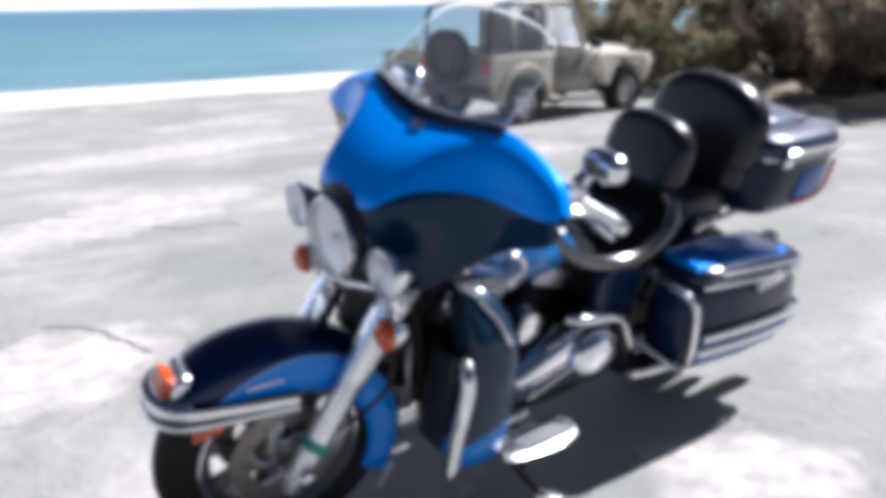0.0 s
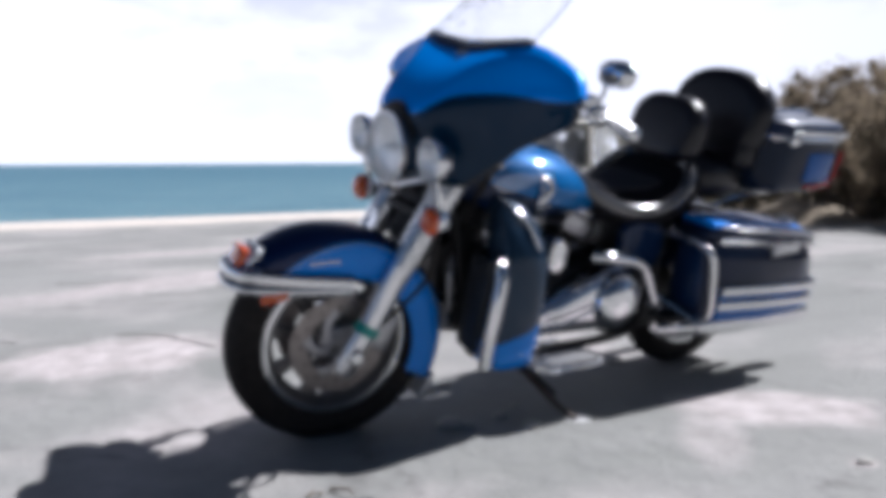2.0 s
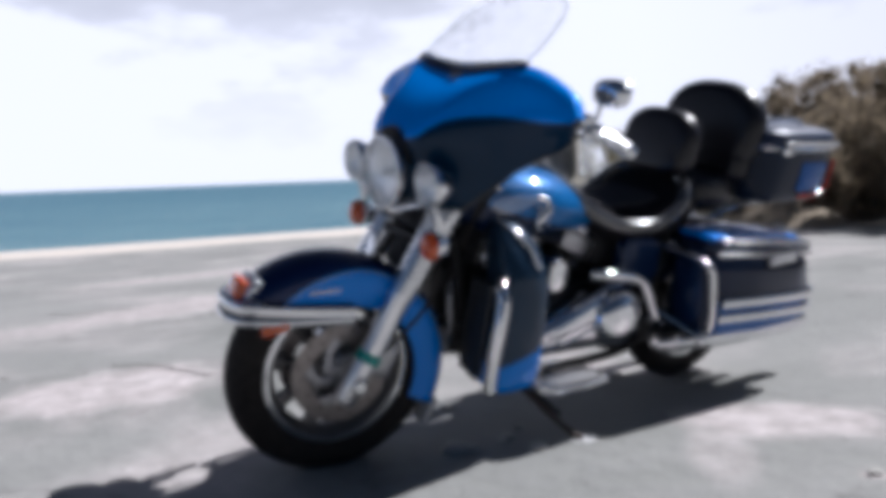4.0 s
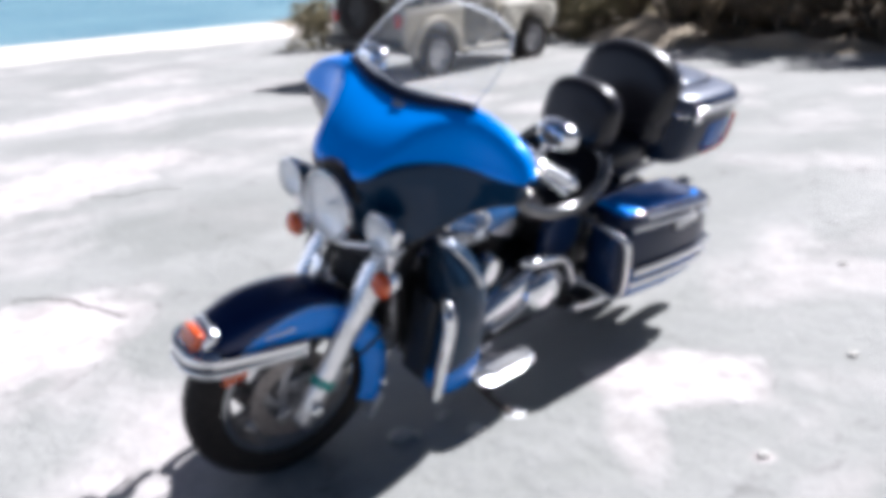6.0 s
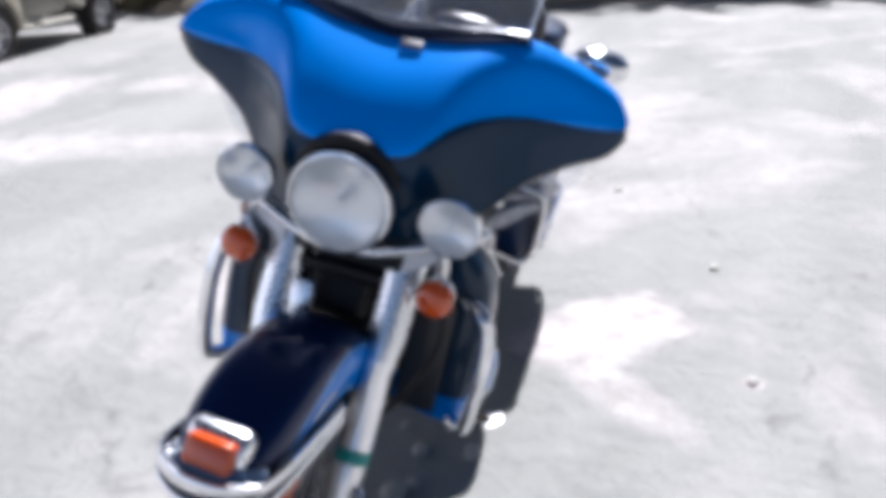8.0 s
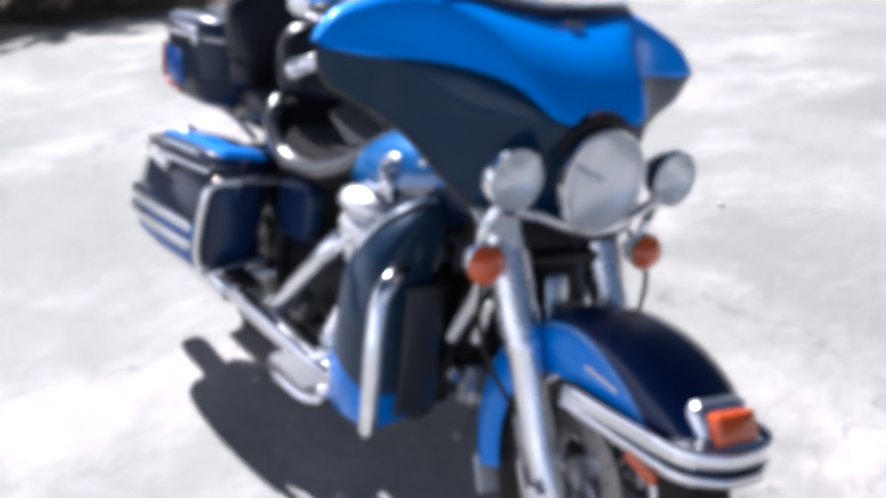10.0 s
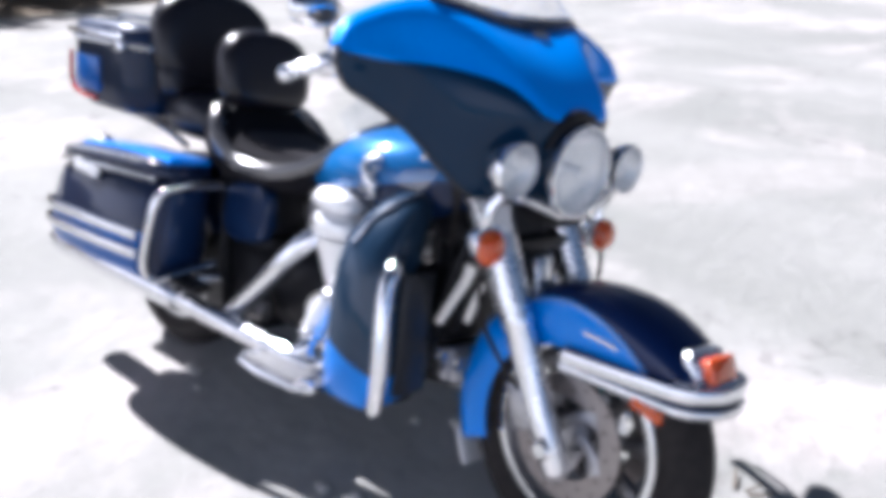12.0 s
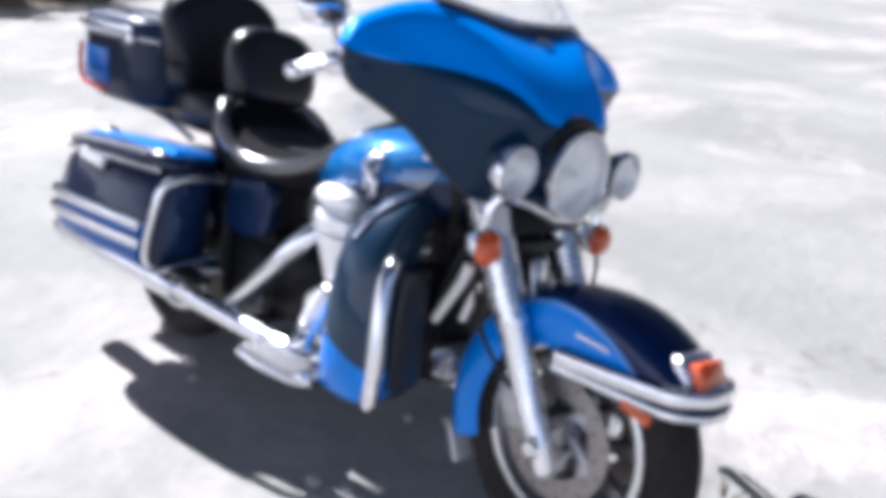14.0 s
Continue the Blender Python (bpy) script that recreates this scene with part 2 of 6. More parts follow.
def box(c, s, bevel=0.0, rot=None, seg=2):
    bm = bmesh.new()
    bmesh.ops.create_cube(bm, size=1.0)
    bmesh.ops.scale(bm, vec=s, verts=bm.verts)
    if bevel:
        bmesh.ops.bevel(bm, geom=bm.edges, offset=bevel, segments=seg, affect="EDGES", profile=0.5)
    m = Matrix.Translation(c)
    if rot:
        m = m @ Euler([radians(a) for a in rot]).to_matrix().to_4x4()
    return moved(bm, m)


def axis_frame(origin, direction):
    q = Vector(direction).normalized().to_track_quat("Z", "Y")
    return Matrix.Translation(origin) @ q.to_matrix().to_4x4()


def lathe(profile, origin=(0, 0, 0), direction=(0, 0, 1), seg=32):
    """Turns (radius, height) pairs round an axis."""
    bm = bmesh.new()
    rings = []
    for r, h in profile:
        if r < 1e-6:
            rings.append([bm.verts.new((0, 0, h))])
        else:
            rings.append([bm.verts.new((r * math.cos(2 * math.pi * i / seg), r * math.sin(2 * math.pi * i / seg), h)) for i in range(seg)])
    for a, b in zip(rings, rings[1:]):
        for i in range(seg):
            j = (i + 1) % seg
            q = [a[i % len(a)], a[j % len(a)], b[j % len(b)], b[i % len(b)]]
            q = list(dict.fromkeys(q))
            if len(q) > 2:
                bm.faces.new(q)
    return moved(bm, axis_frame(origin, direction))


def loft(rings, closed=True, caps=True):
    bm = bmesh.new()
    vs = [[bm.verts.new(p) for p in r] for r in rings]
    n = len(rings[0])
    for a, b in zip(vs, vs[1:]):
        for i in range(n if closed else n - 1):
            j = (i + 1) % n
            bm.faces.new((a[i], a[j], b[j], b[i]))
    if caps and closed:
        bm.faces.new(vs[0])
        bm.faces.new(vs[-1])
    return bm


def smooth_line(pts, per=8):
    pts = [Vector(p) for p in pts]
    out = []
    for i in range(len(pts) - 1):
        p0, p1, p2, p3 = pts[max(i - 1, 0)], pts[i], pts[i + 1], pts[min(i + 2, len(pts) - 1)]
        for k in range(per):
            t = k / per
            out.append(0.5 * (2 * p1 + (p2 - p0) * t + (2 * p0 - 5 * p1 + 4 * p2 - p3) * t * t + (3 * p1 - p0 - 3 * p2 + p3) * t ** 3))
    out.append(pts[-1])
    return out


def tube(pts, r, seg=10, per=6, smooth=True, flat=1.0):
    line = smooth_line(pts, per) if smooth and len(pts) > 2 else [Vector(p) for p in pts]
    rings = []
    up = None
    for i, p in enumerate(line):
        d = (line[min(i + 1, len(line) - 1)] - line[max(i - 1, 0)]).normalized()
        if up is None:
            up = Vector((0, 0, 1)) if abs(d.z) < 0.9 else Vector((1, 0, 0))
        side = d.cross(up).normalized()
        up = side.cross(d).normalized()
        rr = r(i / (len(line) - 1)) if callable(r) else r
        rings.append([p + side * (rr * math.cos(2 * math.pi * k / seg)) + up * (rr * flat * math.sin(2 * math.pi * k / seg)) for k in range(seg)])
    return loft(rings)


def sring(c, a, b, n=24, power=2.6, ux=(0, 1, 0), uy=(0, 0, 1)):
    """A superellipse ring: half sizes a along ux and b along uy."""
    c, ux, uy = Vector(c), Vector(ux), Vector(uy)
    out = []
    for i in range(n):
        t = 2 * math.pi * i / n
        cs, sn = math.cos(t), math.sin(t)
        out.append(c + ux * (a * math.copysign(abs(cs) ** (2 / power), cs)) + uy * (b * math.copysign(abs(sn) ** (2 / power), sn)))
    return out


def interp(table, x):
    xs = [a[0] for a in table]
    return float(np.interp(x, xs, [a[1] for a in table]))


# ---- ground, beach and sea ----
SLOPE = 0.035


def ground_z(x, y):
    z = SLOPE * (y - 0.18)
    if y < -25:
        z -= 0.030 * (-25 - y) ** 1.15
    z = max(z, -6.0)
    if y > 12:
        z = SLOPE * 11.82 + 0.012 * (y - 12)
    z = min(z, 1.2)
    if x < -11:
        z += 0.25 * min(1.0, (-11 - x) / 4)
    z += 0.012 * (noise.noise((x * 0.35, y * 0.35, 0.0)) + 0.5 * noise.noise((x * 1.1, y * 1.1, 3.0))) * min(1.0, (x * x + y * y) / 12.0)
    return z


SCABS = [(2.06, -1.62, 0.56, 0.50, 25, 1.0), (1.15, -4.75, 1.35, 0.62, 25, 0.9), (0.85, -2.7, 0.75, 0.7, 30, -0.6), (0.30, 0.56, 0.34, 0.24, -35, 0.9), (0.66, 0.62, 0.36, 0.10, 50, 0.5),
         (0.54, 1.04, 0.05, 0.04, 0, 1.0), (0.05, -8.2, 2.2, 0.6, 10, 0.8), (-2.6, -5.2, 1.5, 0.5, 20, 0.7), (0.4, 2.6, 1.2, 0.30, 55, 0.2), (1.9, 1.0, 0.5, 0.22, 50, 0.6), (2.6, -4.0, 0.9, 0.4, 0, 0.6)]


def make_asphalt():
    m, nt, b = mat_base("worn_asphalt", (0.3, 0.3, 0.3), 0.9, spec=0.25)
    L = nt.links.new
    g = nd(nt, "ShaderNodeNewGeometry")
    sep = nd(nt, "ShaderNodeSeparateXYZ")
    L(g.outputs["Position"], sep.inputs[0])
    # broad bands of worn surface, stretched along the lot
    mp = nd(nt, "ShaderNodeMapping")
    mp.inputs["Rotation"].default_value = (0, 0, radians(-35))
    mp.inputs["Scale"].default_value = (0.28, 1.0, 1.0)
    L(g.outputs["Position"], mp.inputs["Vector"])
    n_band = nd(nt, "ShaderNodeTexNoise", Scale=1.1, Detail=5.0, Roughness=0.55)
    L(mp.outputs["Vector"], n_band.inputs["Vector"])
    n_patch = nd(nt, "ShaderNodeTexNoise", Scale=0.75, Detail=6.0, Roughness=0.6, Distortion=0.4)
    L(g.outputs["Position"], n_patch.inputs["Vector"])
    n_fine = nd(nt, "ShaderNodeTexNoise", Scale=90.0, Detail=4.0, Roughness=0.7)
    L(g.outputs["Position"], n_fine.inputs["Vector"])
    n_grit = nd(nt, "ShaderNodeTexVoronoi", Scale=140.0)
    L(g.outputs["Position"], n_grit.inputs["Vector"])
    n_mid = nd(nt, "ShaderNodeTexNoise", Scale=9.0, Detail=6.0, Roughness=0.65)
    L(g.outputs["Position"], n_mid.inputs["Vector"])

    def rng(src, a, c, lo=0.0, hi=1.0):
        r = nd(nt, "ShaderNodeMapRange")
        r.inputs["From Min"].default_value, r.inputs["From Max"].default_value = a, c
        r.inputs["To Min"].default_value, r.inputs["To Max"].default_value = lo, hi
        L(src, r.inputs["Value"])
        return r.outputs["Result"]

    def mixc(fac, a, bcol):
        x = nd(nt, "ShaderNodeMix")
        x.data_type = "RGBA"
        for key, v in (("A", a), ("B", bcol)):
            if isinstance(v, tuple):
                x.inputs[key].default_value = (*v, 1)
            else:
                L(v, x.inputs[key])
        if isinstance(fac, float):
            x.inputs["Factor"].default_value = fac
        else:
            L(fac, x.inputs["Factor"])
        return x.outputs["Result"]

    base = mixc(rng(n_band.outputs["Fac"], 0.38, 0.62), (0.272, 0.275, 0.257), (0.362, 0.358, 0.340))
    base = mixc(rng(n_mid.outputs["Fac"], 0.35, 0.7, 0.0, 0.35), base, (0.265, 0.262, 0.258))
    pale = mixc(rng(n_mid.outputs["Fac"], 0.4, 0.65), (0.45, 0.412, 0.400), (0.60, 0.556, 0.545))
    base = mixc(rng(n_patch.outputs["Fac"], 0.50, 0.66, 0.0, 0.85), base, pale)
    base = mixc(rng(n_fine.outputs["Fac"], 0.35, 0.75, 0.0, 0.22), base, (0.19, 0.19, 0.185))
    # single pale scabs and dark blotches
    crust = mixc(rng(n_mid.outputs["Fac"], 0.38, 0.66), (0.40, 0.362, 0.350), (0.68, 0.62, 0.61))
    nwarp = nd(nt, "ShaderNodeTexNoise", Scale=3.2, Detail=5.0)
    L(g.outputs["Position"], nwarp.inputs["Vector"])
    for cx, cy, rx, ry, turn, tone in SCABS:
        mp2 = nd(nt, "ShaderNodeMapping")
        mp2.vector_type = "TEXTURE"
        mp2.inputs["Location"].default_value = (cx, cy, 0)
        mp2.inputs["Rotation"].default_value = (0, 0, radians(turn))
        mp2.inputs["Scale"].default_value = (rx, ry, 1000)
        L(g.outputs["Position"], mp2.inputs["Vector"])
        ln = nd(nt, "ShaderNodeVectorMath")
        ln.operation = "LENGTH"
        L(mp2.outputs["Vector"], ln.inputs[0])
        ad = nd(nt, "ShaderNodeMath")
        ad.operation = "MULTIPLY_ADD"
        L(nwarp.outputs["Fac"], ad.inputs[0])
        ad.inputs[1].default_value = 1.3
        L(ln.outputs["Value"], ad.inputs[2])
        if tone > 0:
            base = mixc(rng(ad.outputs[0], 1.78, 1.32, 0.0, tone), base, crust)
        if tone >= 0.8:
            rim = nd(nt, "ShaderNodeMath")
            rim.operation = "COMPARE"
            rim.inputs[1].default_value, rim.inputs[2].default_value = 1.70, 0.022
            L(ad.outputs[0], rim.inputs[0])
            worn = nd(nt, "ShaderNodeMath")
            worn.operation = "MULTIPLY"
            L(rim.outputs[0], worn.inputs[0])
            L(rng(n_mid.outputs["Fac"], 0.42, 0.62, 0.0, 0.65), worn.inputs[1])
            base = mixc(worn.outputs[0], base, (0.15, 0.145, 0.135))
        else:
            base = mixc(rng(ad.outputs[0], 1.75, 1.35, 0.0, -tone), base, (0.21, 0.215, 0.20))
    # hairline cracks that open and close along their way
    ncw = nd(nt, "ShaderNodeTexNoise", Scale=2.2, Detail=5.0, Roughness=0.6)
    L(g.outputs["Position"], ncw.inputs["Vector"])
    wv = nd(nt, "ShaderNodeVectorMath")
    wv.operation = "MULTIPLY_ADD"
    wv.inputs[1].default_value = (0.9, 0.9, 0.0)
    L(ncw.outputs["Color"], wv.inputs[0])
    L(g.outputs["Position"], wv.inputs[2])
    vc = nd(nt, "ShaderNodeTexVoronoi", Scale=0.42)
    vc.feature = "DISTANCE_TO_EDGE"
    L(wv.outputs["Vector"], vc.inputs["Vector"])
    crack = nd(nt, "ShaderNodeMath")
    crack.operation = "MULTIPLY"
    L(rng(vc.outputs["Distance"], 0.012, 0.002), crack.inputs[0])
    L(rng(n_mid.outputs["Fac"], 0.45, 0.65, 0.0, 0.6), crack.inputs[1])
    base = mixc(crack.outputs[0], base, (0.12, 0.115, 0.11))
    # worn hollows where the dark binder shows
    nhol = nd(nt, "ShaderNodeTexNoise", Scale=3.4, Detail=8.0, Roughness=0.72)
    L(g.outputs["Position"], nhol.inputs["Vector"])
    base = mixc(rng(nhol.outputs["Fac"], 0.52, 0.70, 0.0, 0.4), base, (0.25, 0.252, 0.236))
    # sand beyond the edge of the lot
    nsand = nd(nt, "ShaderNodeTexNoise", Scale=0.5, Detail=5.0)
    L(g.outputs["Position"], nsand.inputs["Vector"])
    edge = nd(nt, "ShaderNodeMath")
    edge.operation = "MULTIPLY_ADD"
    L(nsand.outputs["Fac"], edge.inputs[0])
    edge.inputs[1].default_value = 2.5
    L(sep.outputs["Y"], edge.inputs[2])
    sand = mixc(rng(n_mid.outputs["Fac"], 0.3, 0.7), (0.66, 0.59, 0.52), (0.78, 0.71, 0.64))
    base = mixc(rng(edge.outputs[0], -16.3, -16.9), base, sand)
    # soil and litter under the shrubs
    edge2 = nd(nt, "ShaderNodeMath")
    edge2.operation = "MULTIPLY_ADD"
    L(nsand.outputs["Fac"], edge2.inputs[0])
    edge2.inputs[1].default_value = 2.0
    L(sep.outputs["X"], edge2.inputs[2])
    soil = mixc(rng(n_mid.outputs["Fac"], 0.3, 0.7), (0.10, 0.075, 0.05), (0.24, 0.19, 0.13))
    base = mixc(rng(edge2.outputs[0], -9.2, -9.9), base, soil)
    L(base, b.inputs["Base Color"])
    h = nd(nt, "ShaderNodeMath")
    h.operation = "MULTIPLY_ADD"
    L(n_grit.outputs["Distance"], h.inputs[0])
    h.inputs[1].default_value = 0.5
    L(n_fine.outputs["Fac"], h.inputs[2])
    bp = nd(nt, "ShaderNodeBump", Strength=0.4, Distance=0.005)
    L(h.outputs[0], bp.inputs["Height"])
    bp2 = nd(nt, "ShaderNodeBump", Strength=0.55, Distance=0.03)
    L(n_mid.outputs["Fac"], bp2.inputs["Height"])
    L(bp.outputs["Normal"], bp2.inputs["Normal"])
    L(bp2.outputs["Normal"], b.inputs["Normal"])
    return m


ASPHALT = make_asphalt()


def make_ground():
    def steps(lo, hi, near):
        out = list(np.arange(-near, near + 0.01, 0.25))
        s, v = 0.3, near
        while v < hi:
            v += s
            s *= 1.18
            out.append(min(v, hi))
        s, v = 0.3, -near
        while v > lo:
            v -= s
            s *= 1.18
            out.insert(0, max(v, lo))
        return sorted(set(round(float(q), 4) for q in out))
    xs, ys = steps(-4500, 4500, 6), steps(-4500, 4500, 6)
    verts = [(x, y, ground_z(x, y)) for y in ys for x in xs]
    w = len(xs)
    faces = [(j * w + i, j * w + i + 1, (j + 1) * w + i + 1, (j + 1) * w + i) for j in range(len(ys) - 1) for i in range(w - 1)]
    me = bpy.data.meshes.new("ground")
    me.from_pydata(verts, [], faces)
    for p in me.polygons:
        p.use_smooth = True
    me.materials.append(ASPHALT)
    ob = new("ground", me)
    tagged(ob, "pale sun-bleached worn asphalt lot with sandy edge", "ground", kind="structure")


def crack(pts, width, seed):
    """A broken edge in the asphalt: a narrow dark groove of uneven width with a raised crumbling lip."""
    rn = random.Random(seed)
    line = smooth_line([(x, y, 0) for x, y in pts], 9)
    verts, faces = [], []
    for i, p in enumerate(line):
        d = (line[min(i + 1, len(line) - 1)] - line[max(i - 1, 0)]).normalized()
        side = Vector((-d.y, d.x, 0))
        c = p + side * rn.uniform(-1, 1) * width * 1.2
        f = math.sin(math.pi * i / (len(line) - 1)) ** 0.5
        a, b = width * f * rn.uniform(0.3, 1.2), width * f * rn.uniform(0.3, 1.2)
        z = ground_z(c.x, c.y)
        for q, h in ((c - side * (a + 0.006), 0.001), (c - side * a, 0.006), (c + side * b, 0.003), (c + side * (b + 0.004), 0.001)):
            verts.append((q.x, q.y, z + h))
    for i in range(len(line) - 1):
        for k in range(3):
            faces.append((i * 4 + k, i * 4 + k + 1, i * 4 + k + 5, i * 4 + k + 4))
    me = bpy.data.meshes.new("crack")
    me.from_pydata(verts, [], faces)
    me.materials.append(CRACKM)
    ob = new("crack", me)
    ob.parent = bpy.data.objects["ground"]
    tagged(ob, "dark crumbling crack in the asphalt")


CRACKM = grain("crack_binder", (0.10, 0.095, 0.088), (0.21, 0.20, 0.185), (0.85, 0.95), 60.0, bump=0.5)


def make_sea():
    m, nt, b = mat_base("sea_water", (0.012, 0.085, 0.115), 0.12)
    L = nt.links.new
    g = nd(nt, "ShaderNodeNewGeometry")
    mp = nd(nt, "ShaderNodeMapping")
    mp.inputs["Scale"].default_value = (0.35, 1.0, 1.0)
    L(g.outputs["Position"], mp.inputs["Vector"])
    n1 = nd(nt, "ShaderNodeTexNoise", Scale=1.6, Detail=8.0, Roughness=0.65)
    n2 = nd(nt, "ShaderNodeTexNoise", Scale=0.05, Detail=5.0)
    L(mp.outputs["Vector"], n1.inputs["Vector"])
    L(mp.outputs["Vector"], n2.inputs["Vector"])
    mix = nd(nt, "ShaderNodeMix")
    mix.data_type = "RGBA"
    mix.inputs["A"].default_value, mix.inputs["B"].default_value = (0.03, 0.13, 0.19, 1), (0.06, 0.185, 0.25, 1)
    L(n2.outputs["Fac"], mix.inputs["Factor"])
    # paler over the sandy shallows, with streaks of ruffled water
    sy = nd(nt, "ShaderNodeSeparateXYZ")
    L(g.outputs["Position"], sy.inputs[0])
    sh = nd(nt, "ShaderNodeMapRange")
    sh.inputs["From Min"].default_value, sh.inputs["From Max"].default_value = -130.0, -24.0
    sh.inputs["To Min"].default_value, sh.inputs["To Max"].default_value = 0.0, 0.75
    L(sy.outputs["Y"], sh.inputs["Value"])
    n3 = nd(nt, "ShaderNodeTexNoise", Scale=0.35, Detail=6.0, Roughness=0.7)
    L(mp.outputs["Vector"], n3.inputs["Vector"])
    st = nd(nt, "ShaderNodeMapRange")
    st.inputs["From Min"].default_value, st.inputs["From Max"].default_value = 0.35, 0.65
    L(n3.outputs["Fac"], st.inputs["Value"])
    sm = nd(nt, "ShaderNodeMath")
    sm.operation = "MULTIPLY"
    L(sh.outputs["Result"], sm.inputs[0])
    L(st.outputs["Result"], sm.inputs[1])
    mix3 = nd(nt, "ShaderNodeMix")
    mix3.data_type = "RGBA"
    mix3.inputs["B"].default_value = (0.19, 0.33, 0.37, 1)
    L(mix.outputs["Result"], mix3.inputs["A"])
    L(sm.outputs[0], mix3.inputs["Factor"])
    L(mix3.outputs["Result"], b.inputs["Base Color"])
    b.inputs["Roughness"].default_value = 0.45
    b.inputs["Specular IOR Level"].default_value = 0.3
    bp = nd(nt, "ShaderNodeBump", Strength=0.7, Distance=0.25)
    L(n1.outputs["Fac"], bp.inputs["Height"])
    L(bp.outputs["Normal"], b.inputs["Normal"])
    ys = [-22, -26, -30, -45, -70, -110, -200, -400, -900, -2000, -4400]
    xs = list(range(-4400, 4401, 400))
    verts = [(x, y, -0.90) for y in ys for x in xs]
    w = len(xs)
    faces = [(j * w + i, j * w + i + 1, (j + 1) * w + i + 1, (j + 1) * w + i) for j in range(len(ys) - 1) for i in range(w - 1)]
    me = bpy.data.meshes.new("water")
    me.from_pydata(verts, [], faces)
    me.materials.append(m)
    tagged(new("water", me), "blue-green sea with small ripples under haze", "sea", kind="structure")


make_ground()
make_sea()
crack(((2.02, -2.20), (1.90, -2.12), (1.80, -1.98), (1.755, -1.83), (1.70, -1.70), (1.655, -1.54)), 0.010, 3)
crack(((2.86, -2.55), (2.70, -2.42), (2.58, -2.30), (2.50, -2.24)), 0.008, 5)
crack(((1.10, -4.10), (0.88, -3.92), (0.70, -3.95), (0.52, -3.82)), 0.014, 7)
crack(((2.20, -5.20), (1.90, -5.02), (1.70, -5.06), (1.48, -4.88)), 0.012, 9)

# ---- motorcycle ----
bike = new("motorcycle")
bike.matrix_world = Matrix.Translation((0, -0.197, 0)) @ pose(0, 0, 0, 0, 0, 7.0) @ pose(0, 0, 0, -13.2, 0, 0)
tagged(bike, "blue and black touring motorcycle with chrome trim on side stand", "motorcycle")
FA = Vector((1.675, 0.0, 0.311))     # front axle
RA = Vector((0.065, 0.0, 0.305))       # rear axle
STEER = -2.6
_s = Vector((-math.sin(radians(26)), 0, math.cos(radians(26))))
FM = (Matrix.Translation((0, 0.012, 0)) @ Matrix.Translation((1.42, 0, 0.6)) @ Matrix.Rotation(radians(1.2), 4, "X")
      @ Matrix.Rotation(radians(STEER), 4, _s) @ Matrix.Translation((-1.42, 0, -0.6)))


FW = FM @ Matrix.Translation((1.6, 0, 0.311)) @ Matrix.Rotation(radians(-4.5), 4, "Z") @ Matrix.Translation((-1.6, 0, -0.311))


def front(name, bm, material, parent=bike, label="", sharp=38.0):
    ob = part(name, bm, material, parent, label, sharp)
    ob.matrix_local = FW if parent.name.startswith(("front_wheel", "front_fender")) else FM
    return ob


def both(fn):
    for s in (1, -1):
        fn(s)


